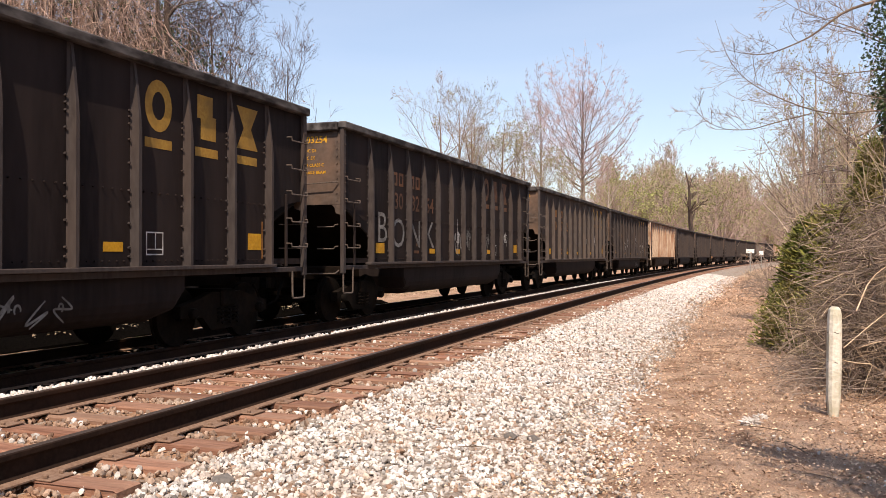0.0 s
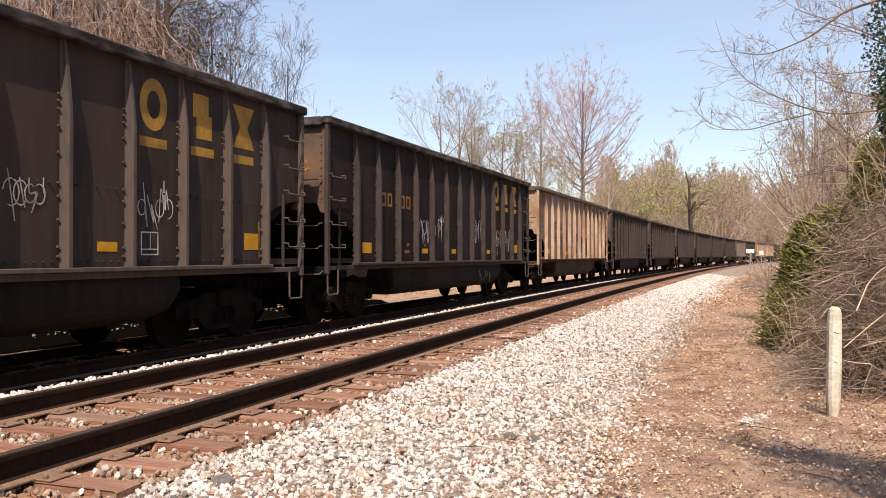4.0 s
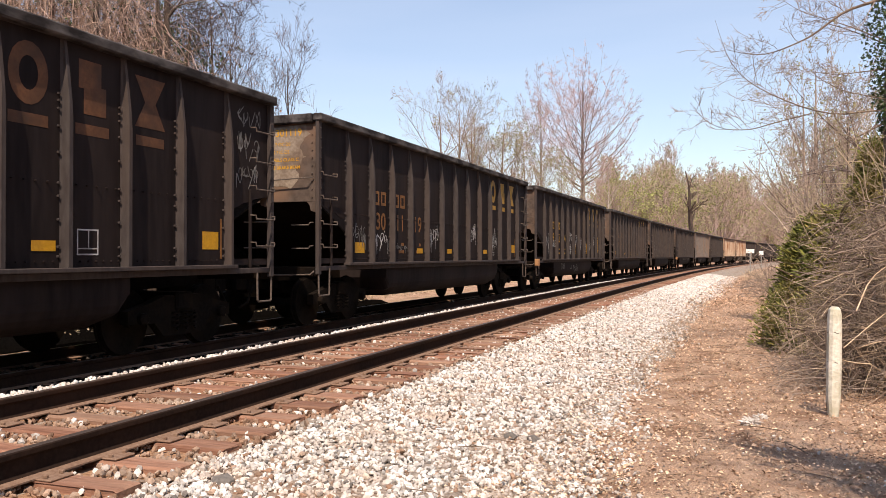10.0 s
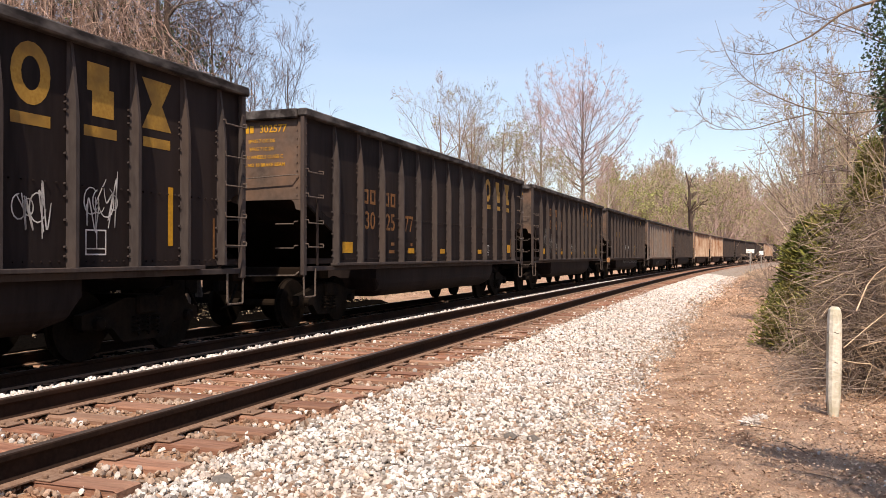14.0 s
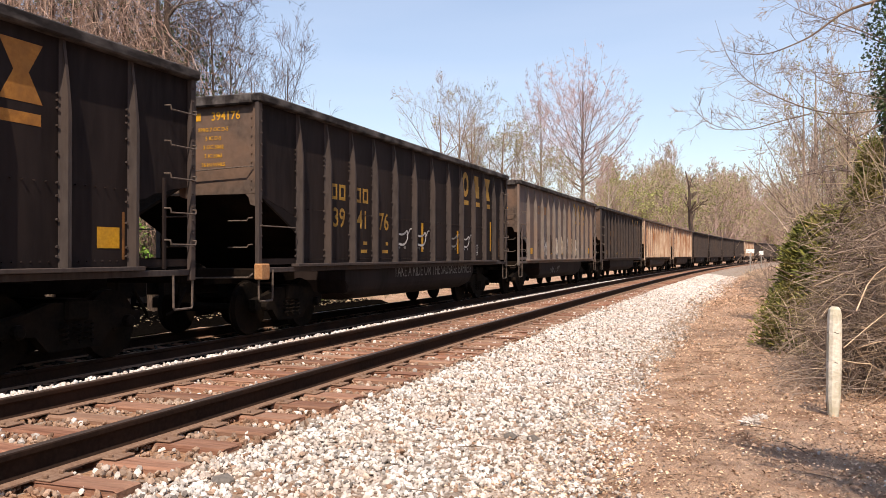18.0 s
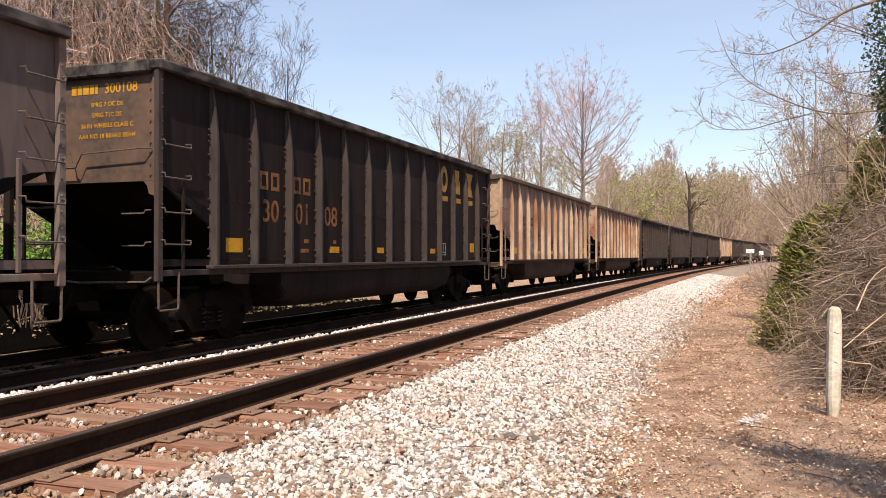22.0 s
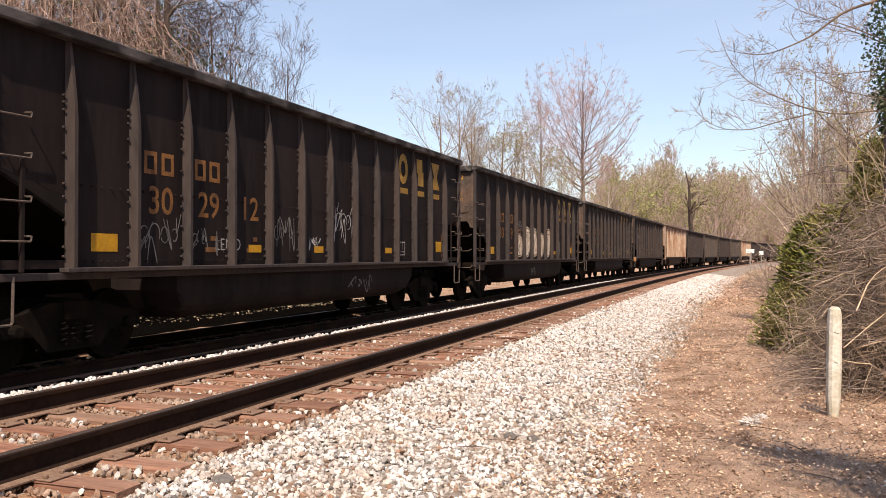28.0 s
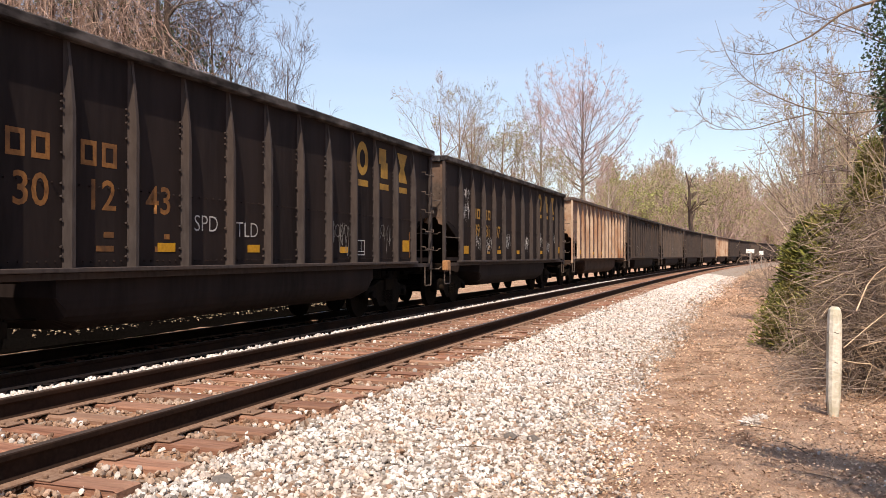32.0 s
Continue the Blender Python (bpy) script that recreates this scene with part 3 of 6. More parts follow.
        grab(g, [(-1.42, y + s * 0.03, 2.79), (-1.40, ya, 2.78), (0.10, ya, 2.78), (0.14, ya, 2.62), (0.20, ya, 2.58)], 0.011)
        grab(g, [(-0.95, ya, 2.62), (-0.93, ya, 2.57), (0.20, ya, 2.58), (0.30, ya, 2.76), (1.30, ya, 2.80), (1.40, y + s * 0.03, 2.81)], 0.011)
        part("handrail", g, M["tube"], car)
        for z in (1.50, 1.93):
            g = Geo()
            grab(g, [(1.40, y + s * 0.02, z + 0.05), (1.38, ya, z + 0.04), (1.36, ya, z), (1.0, ya, z), (0.98, y + s * 0.05, z)], 0.012)
            part("grab_iron", g, M["tube"], car)
        # draft gear and coupler
        ycl = y - s * 0.60
        g = Geo().box(-0.12, 0.12, *sorted((y - s * 0.38, y + s * 0.9)), 0.72, 1.02, 0.02)
        g.box(-0.15, 0.15, *sorted((y - s * 0.20, y + s * 0.004)), 0.66, 1.08, 0.02)
        g.prism([(-0.16, y - s * 0.36), (0.13, y - s * 0.36), (0.17, ycl), (0.05, ycl + s * 0.02), (0.02, y - s * 0.5), (-0.06, y - s * 0.5), (-0.17, ycl)], 0.74, 1.0, axis=2)
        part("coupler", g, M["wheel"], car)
        g = Geo()
        grab(g, [(1.44, y - s * 0.02, 1.08), (1.40, y - s * 0.09, 1.02), (0.3, y - s * 0.10, 1.0), (0.1, y - s * 0.3, 1.04)], 0.014)
        part("uncoupling_lever", g, M["tube"], car)
        g = Geo()
        grab(g, [(0.28, y - s * 0.2, 0.85), (0.30, y - s * 0.45, 0.5), (0.2, y - s * 0.57, 0.42)], 0.025)
        part("air_hose", g, M["wheel"], car)
    if plain_end:
        part("corner_bracket", Geo().box(HALF_W - 0.12, HALF_W + 0.03, -0.05, 0.20, 0.98, 1.24, 0.02), M["brass"], car, "orange rusty bracket")
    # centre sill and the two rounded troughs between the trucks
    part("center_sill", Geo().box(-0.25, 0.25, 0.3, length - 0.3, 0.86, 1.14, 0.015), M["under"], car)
    g = Geo()
    ys = [3.25, 3.42, 3.75, length - 3.75, length - 3.42, length - 3.25]
    lift = [0.42, 0.15, 0.0, 0.0, 0.15, 0.42]
    arc = [(-1.41, 1.25)] + [(-1.06 - 0.35 * math.cos(a), 0.84 - 0.38 * math.sin(a)) for a in np.linspace(0, math.pi / 2, 7)]
    arc = arc + [(-x, z) for x, z in arc[::-1]]
    k = len(arc)
    v = [(x, y, max(z, min(1.25, 0.46 + l)) if l else z) for y, l in zip(ys, lift) for x, z in arc]
    f = [(i * k + j, i * k + j + 1, (i + 1) * k + j + 1, (i + 1) * k + j) for i in range(5) for j in range(k - 1)]
    g.add(v, f + [tuple(range(k)), tuple(range(5 * k, 6 * k))[::-1]])
    # troughs darker than the sides: shade under the body painted in
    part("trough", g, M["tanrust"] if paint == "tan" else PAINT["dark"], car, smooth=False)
    # trucks
    for ty in (1.75, length - 1.75):
        truck = new("truck")
        truck.parent, truck.location = car, (0, ty, 0)
        for sx in (-1, 1):
            x = sx * 1.0
            out = [(-1.15, 0.62), (-1.15, 0.44), (-0.62, 0.42), (-0.42, 0.22), (0.42, 0.22), (0.62, 0.42), (1.15, 0.44), (1.15, 0.62), (0.75, 0.70), (0.40, 0.80), (-0.40, 0.80), (-0.75, 0.70)]
            g = Geo().prism(out, *sorted((x - sx * 0.06, x + sx * 0.07)), axis=0)
            for yy in (-0.89, 0.89):
                g.tube([(x + sx * 0.06, yy, 0.5), (x + sx * 0.14, yy, 0.5), (x + sx * 0.16, yy, 0.5)], [0.085, 0.085, 0.06], 10)
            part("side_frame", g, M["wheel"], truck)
            for yy in (-0.2, 0.0, 0.2):
                g = Geo()
                h = [(x + sx * 0.085 + 0.045 * math.cos(t * 6.28 * 4), yy + 0.06 * math.sin(t * 6.28 * 4), 0.30 + 0.26 * t) for t in np.linspace(0, 1, 33)]
                g.tube(h, [0.014] * 33, 5)
                part("spring", g, M["wheel"], truck)
        part("bolster", Geo().box(-1.12, 1.12, -0.19, 0.19, 0.57, 0.84, 0.03), M["wheel"], truck)
        for wy in (-0.89, 0.89):
            g = Geo()
            g.tube([(-0.9, 0, 0), (0.9, 0, 0)], [0.08, 0.08], 10)
            for sx in (-1, 1):
                xs = [0.68, 0.685, 0.715, 0.72, 0.80, 0.81, 0.80, 0.76, 0.75, 0.78]
                rs = [0.10, 0.475, 0.485, WHEEL_R + 0.001, WHEEL_R - 0.003, WHEEL_R - 0.03, 0.36, 0.33, 0.16, 0.13]
                g.tube([(sx * x, 0, 0) for x in xs], rs, 28)
                g.box(*sorted((sx * 0.752, sx * 0.79)), -0.03, 0.03, 0.17, 0.32, 0.01)
                for b in range(3):
                    a = b * math.tau / 3
                    g.bolt((sx * 0.905, 0.045 * math.cos(a), 0.045 * math.sin(a)), 0, 0.016, 0.02 * sx)
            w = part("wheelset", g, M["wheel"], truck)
            w.location = (0, wy, WHEEL_R)
    g = Geo()
    grab(g, [(0.9, 3.0, 0.62), (0.95, 5.0, 0.60), (0.9, length - 3.0, 0.62)], 0.02)
    part("brake_rod", g, M["under"], car)
    return car


# ---- marks on the cars ----
TEXTS = {}


def text_mesh(body, size, material, weight=0.012):
    """Letters or digits as a flat mesh, centred, in the plane y (right) and z (up), facing +x."""
    key = (body, size, material.name, weight)
    if key not in TEXTS:
        cu = bpy.data.curves.new("lettering", "FONT")
        cu.body, cu.size, cu.align_x, cu.resolution_u = body, size, "CENTER", 3
        cu.offset = weight * size
        tmp = new("lettering", cu)
        bpy.context.view_layer.update()
        me = bpy.data.meshes.new_from_object(tmp.evaluated_get(bpy.context.evaluated_depsgraph_get()))
        bpy.data.objects.remove(tmp)
        me.transform(Matrix(((0, 0, 1, 0), (1, 0, 0, 0), (0, 1, 0, 0), (0, 0, 0, 1))))
        me.materials.clear()
        me.materials.append(material)
        TEXTS[key] = me
    return TEXTS[key]


def flat(polys, material, name):
    """Thin plates: polygons in (y, z) that stand 4 mm proud of x = 0."""
    g = Geo()
    for p in polys:
        g.prism(p, 0.0, 0.0012, axis=0)
    return g.mesh(name, [material])


def rect(y0, y1, z0, z1):
    return [(y0, z0), (y1, z0), (y1, z1), (y0, z1)]


def hollow(y0, y1, z0, z1, t):
    """A plain hollow block as one closed outline."""
    m = (y0 + y1) / 2
    return [[(m, z0), (y1, z0), (y1, z1), (y0, z1), (y0, z0), (m, z0), (m, z0 + t), (y0 + t, z0 + t), (y0 + t, z1 - t), (y1 - t, z1 - t), (y1 - t, z0 + t), (m, z0 + t)]]


def emblem_shape(i):
    """Three plain heraldic shapes with a bar beneath: a ring, two steps, a waisted block."""
    if i == 0:
        n = 18
        outer = [(0.27 * math.cos(k * math.tau / n), 0.35 * math.sin(k * math.tau / n)) for k in range(n + 1)]
        inner = [(0.13 * math.cos(k * math.tau / n), 0.19 * math.sin(k * math.tau / n)) for k in range(n, -1, -1)]
        out = [outer + inner]
    elif i == 1:
        out = [[(-0.14, -0.32), (0.22, -0.32), (0.22, 0.03), (0.14, 0.03), (0.14, 0.32), (-0.22, 0.32), (-0.22, -0.02), (-0.14, -0.02)]]
    else:
        out = [[(-0.29, 0.33), (-0.1, 0.0), (-0.29, -0.33), (0.29, -0.33), (0.1, 0.0), (0.29, 0.33)]]
    return out


def ribbon(pts, stroke):
    """Quads of a pen stroke along a line of (y, z) points, a little thinner at its ends."""
    polys, n = [], len(pts) - 1
    edge = []
    for i, (y, z) in enumerate(pts):
        ya, za = pts[max(i - 1, 0)]
        yb, zb = pts[min(i + 1, n)]
        l = math.hypot(yb - ya, zb - za) or 1
        w = stroke * (0.5 - 0.2 * abs(2 * i / n - 1) ** 3)
        ny, nz = -(zb - za) / l * w, (yb - ya) / l * w
        edge.append(((y + ny, z + nz), (y - ny, z - nz)))
    for (a, b), (c, d) in zip(edge, edge[1:]):
        polys.append([a, b, d, c])
    return polys


def curve_through(knots, each=7):
    """A smooth line through the knots."""
    k = [knots[0]] + list(knots) + [knots[-1]]
    pts = []
    for p0, p1, p2, p3 in zip(k, k[1:], k[2:], k[3:]):
        for j in range(each):
            t = j / each
            pts.append(tuple(0.5 * (2 * b + (c - a) * t + (2 * a - 5 * b + 4 * c - d) * t * t + (3 * b - a - 3 * c + d) * t ** 3) for a, b, c, d in zip(p0, p1, p2, p3)))
    return pts + [knots[-1]]


def scrawl(seed, w, h, stroke=0.022, loops=4):
    """A sprayed flourish of tall looping pen strokes, w by h metres, as ribbons in (y, z)."""
    rng = random.Random(seed)
    polys = []
    cell = w / loops
    for c in range(loops):
        y0, slant, top = -w / 2 + cell * c, rng.uniform(0.0, 0.3) * cell, h * rng.uniform(0.72, 1.05)
        low = h * rng.uniform(-0.05, 0.18)
        up = rng.random() < 0.5
        knots = []
        for q in range(rng.choice((3, 3, 4, 4, 5))):
            z = (top if up else low) + h * rng.uniform(-0.25, 0.1)
            if q and rng.random() < 0.4:
                z = (top + low) / 2
            knots.append((y0 + cell * rng.uniform(-0.25, 1.3) + slant * z / h, z))
            up = not up
        polys += ribbon(curve_through(knots), stroke * rng.uniform(0.8, 1.15))
        if rng.random() < 0.75:
            a = rng.uniform(0, 6.28)
            r = h * rng.uniform(0.14, 0.3)
            polys += ribbon([(y0 + cell * 0.5 + 0.7 * r * math.cos(a + k * 0.5), h * 0.5 + r * math.sin(a + k * 0.5)) for k in range(rng.randrange(9, 14))], stroke * 0.9)
    return polys


def dog(w, h):
    """A long sprayed figure: a sagging rounded body outline, a stroke rising from its end, four short legs."""
    body = [(-0.42, 0.86), (-0.48, 0.98), (-0.53, 0.80), (-0.47, 0.46), (-0.2, 0.26), (0.15, 0.26), (0.38, 0.52), (0.42, 0.90), (0.34, 1.0), (0.24, 0.90), (0.05, 0.80), (-0.2, 0.80), (-0.40, 0.86)]
    out = ribbon(curve_through([(y * w, z * h) for y, z in body]), 0.05)
    out += ribbon(curve_through([(0.34 * w, 0.78 * h), (0.5 * w, 0.9 * h), (0.62 * w, 1.12 * h), (0.78 * w, 1.14 * h)]), 0.035)
    for y in (-0.30, -0.20, 0.14, 0.22):
        out += ribbon([(y * w, 0.14 * h), (y * w + 0.004, 0.07 * h), (y * w, 0.0)], 0.03)
    return out


def bay_of(i, ribs):
    return (ribs[i] + ribs[i + 1]) / 2 if i < 12 else ribs[-1] + 0.6


def mark(car, name, me, y, z, x=PANEL_X, label="", lift=0.002):
    ob = new(name, me)
    ob.parent, ob.location = car, (x + lift, y, z)
    return tagged(ob, label)


def dress(car, info, rng):
    """Paints the reporting marks, emblem, patches and graffiti that this car shows."""
    tan = info["paint"] == "tan"
    ribs = rib_places(shape_of(info)[2])

    def bay(i):
        return bay_of(i, ribs)

    ink = M["blackpaint"] if tan else M[info.get("ink", "orange")]
    yellow = M["yellow"]
    e0 = info.get("emblem", 9)
    bold = M["blackpaint"] if tan else M[info.get("bold", "gold")]
    for i in range(3):
        mark(car, "emblem", flat(emblem_shape(i), bold, "emblem"), bay(e0 + i) - 0.03, 3.37)
        mark(car, "emblem_bar", flat([rect(-0.27, 0.27, 0.0, 0.13)], bold, "emblem_bar"), bay(e0 + i) - 0.03, 2.80)
    rise = 0.5 if info.get("close") or info.get("high") else 0.0
    for i in range(2):
        polys = [rect(-0.30, -0.05, 0, 0.30), rect(0.04, 0.29, 0, 0.30)]
        polys = [p for q in polys for p in hollow(q[0][0], q[1][0], 0.0, 0.30, 0.06)]
        mark(car, "owner_mark", flat(polys, ink, "owner_mark"), bay(1 + i), 2.45 + rise)
    digits = info.get("digits")
    if digits:
        for i in range(3):
            mark(car, "car_number", text_mesh(digits[2 * i:2 * i + 2], 0.52, ink), bay(1 + i) + 0.03, 1.93 + rise)
    for i, w, h, z, *slide in info.get("patches", ((0, 0.44, 0.22, 1.42, 0.05), (3, 0.36, 0.12, 1.42), (5, 0.34, 0.12, 1.42), (8, 0.34, 0.12, 1.42), (11, 0.38, 0.26, 1.46))):
        mark(car, "reflector_patch", flat([rect(-w / 2, w / 2, 0, h)], yellow, "reflector_patch"), bay(i) + (slide[0] if slide else 0.18 if i else -0.1), z, lift=0.004)
    c = M["spray"] if not tan else M["blackpaint"]
    polys = hollow(-0.17, 0.17, 0, 0.31, 0.018)
    polys.append([(-0.155, 0.07), (0.155, 0.07), (0.155, 0.086), (0.02, 0.086), (0.02, 0.295), (0.004, 0.295), (0.004, 0.086), (-0.155, 0.086)])
    mark(car, "stencil_box", flat(polys, c, "stencil_box"), bay(9) - 0.1, 1.375)
    for i in (2, 3):
        mark(car, "stencil_lines", flat([rect(-0.13, 0.16, 0.0, 0.07), rect(-0.13 + 0.06 * i, 0.16, 0.17, 0.24)], ink, "stencil_lines"), bay(i) + 0.08, 1.42, lift=0.003)
    # lettering on the leading end: bars
    g = Geo()
    ends = [(0.0, 0.46, 3.60, 0.13)]
    for a, b, z, h in ends:
        x = a
        while x < b:
            w = h * rng.uniform(0.5, 0.8)
            g.box(x, min(x + w, b), 0.054, 0.0595, z, z + h, 0.001)
            x += w + h * (0.16 if rng.random() < 0.8 else 0.8)
    tagged(part("end_stencil", g, M["blackpaint"] if tan else M["yellow"], car), kind="stuff")
    lines = ("SPRG 7 OC D-5", "5 IC D-5", "2 OC 5062", "2 IC 5063", "36 IN WHLS") if info.get("plain") else ("SPRG 7 OC DS", "SPRG 7 IC DS", "36 IN WHEELS CLASS C", "AAR NO 18 BRAKE BEAM")
    if digits:
        ob = new("end_lettering", text_mesh(digits, 0.19, M["blackpaint"] if tan else M["yellow"]))
        ob.parent = car
        ob.matrix_basis = pose(0.86, 0.054, 3.60, 0, 0, -90)
        tagged(ob, kind="stuff")
    for k, line in enumerate(lines):
        ob = new("end_lettering", text_mesh(line, 0.088, M["blackpaint"] if tan else M["yellow"]))
        ob.parent = car
        ob.matrix_basis = pose(0.62, 0.054, 3.42 - 0.145 * k, 0, 0, -90)
        tagged(ob, kind="stuff")
    if info.get("pale_end"):
        r2 = random.Random(5)
        edge = [(-1.3, 3.78), (-1.3, 2.62), (-0.9, 2.50), (-0.2, 2.52), (0.3, 2.66), (0.66, 2.62), (0.9, 2.8), (0.78, 3.0), (1.02, 3.2), (0.86, 3.4), (1.08, 3.6), (1.0, 3.78)]
        line = []
        for (xa, za), (xb, zb) in zip(edge, edge[1:] + edge[:1]):
            line += [(xa + (xb - xa) * t + r2.uniform(-0.035, 0.035), za + (zb - za) * t + r2.uniform(-0.03, 0.03)) for t in (0, 0.25, 0.5, 0.75)]
        part("paint_patch", Geo().prism([(x + 0.22, z) for x, z in line], 0.057, 0.0595, axis=1), M["pale_end"], car, "pale peeling paint on the end")
    if info.get("stripe", not tan):
        mark(car, "warning_stripe", flat([rect(-0.022, 0.022, 0, 0.6)], M["orange"], "warning_stripe"), ribs[-1] - 0.12, 1.32)
    for item in info.get("art", ()):
        kind, b, z, w, h, mat = item[:6]
        if kind == "tag":
            tagged(mark(car, "graffiti", flat(scrawl(item[6], w, h, item[7] if len(item) > 7 else 0.019, item[8] if len(item) > 8 else 4), M[mat], "graffiti"), bay(b), z, lift=0.008), kind="stuff")
        elif kind == "dog":
            mark(car, "graffiti", flat(dog(w, h), M[mat], "graffiti"), bay(b) + item[6], z, lift=0.008)
        elif kind == "word":
            mark(car, "graffiti", text_mesh(item[6], h, M[mat], -0.012 if len(item[6]) > 1 else 0.0), bay(b) + (item[7] if len(item) > 7 else 0), z, lift=0.008)
        elif kind == "tubword":
            mark(car, "graffiti", text_mesh(item[6], h, M[mat], -0.006), bay(b), z, x=1.411).scale = (1, w, 1)
        elif kind == "tubtag":
            tagged(mark(car, "graffiti", flat(scrawl(item[6], w, h, 0.03, 4), M[mat], "graffiti"), bay(b), z, x=1.411), kind="stuff")
        elif kind in ("fill", "bubble"):
            n, r2 = 26, random.Random(item[6])
            phase, lump = r2.uniform(0, 6), 0.05 if kind == "bubble" else 0.10

            def ring(k, q):
                u, v = math.cos(k * math.tau / n), math.sin(k * math.tau / n)
                g = q * (1 - lump + lump * math.sin(3 * k * math.tau / n + phase))
                return 0.5 * w * math.copysign(abs(u) ** 0.6, u) * g, 0.5 * h + 0.5 * h * math.copysign(abs(v) ** 0.6, v) * g

            mark(car, "graffiti", flat([[ring(k, 1.0) for k in range(n)]], M[mat], "graffiti"), bay(b), z, lift=0.006)
            if kind == "bubble":
                lines = ribbon([ring(k, 0.9) for k in range(n + 1)], 0.035)
                lines += ribbon(curve_through([(r2.uniform(-0.1, 0.0) * w, 0.72 * h), (0.06 * w, 0.5 * h), (r2.uniform(-0.1, 0.1) * w, 0.28 * h)]), 0.032)
                mark(car, "graffiti", flat(lines, M["blackpaint"], "graffiti"), bay(b), z, lift=0.0085)
        elif kind == "rub":
            mark(car, "paint_patch", flat([rect(-w / 2, w / 2, 0, h)], M[mat], "paint_patch"), bay(b), z, lift=0.005)
    return car


def tags(spec):
    """Short form for several tags: (bay, seed, z, w, h, paint)."""
    return [("tag", b, z, w, h, mat, s) for b, s, z, w, h, mat in spec]


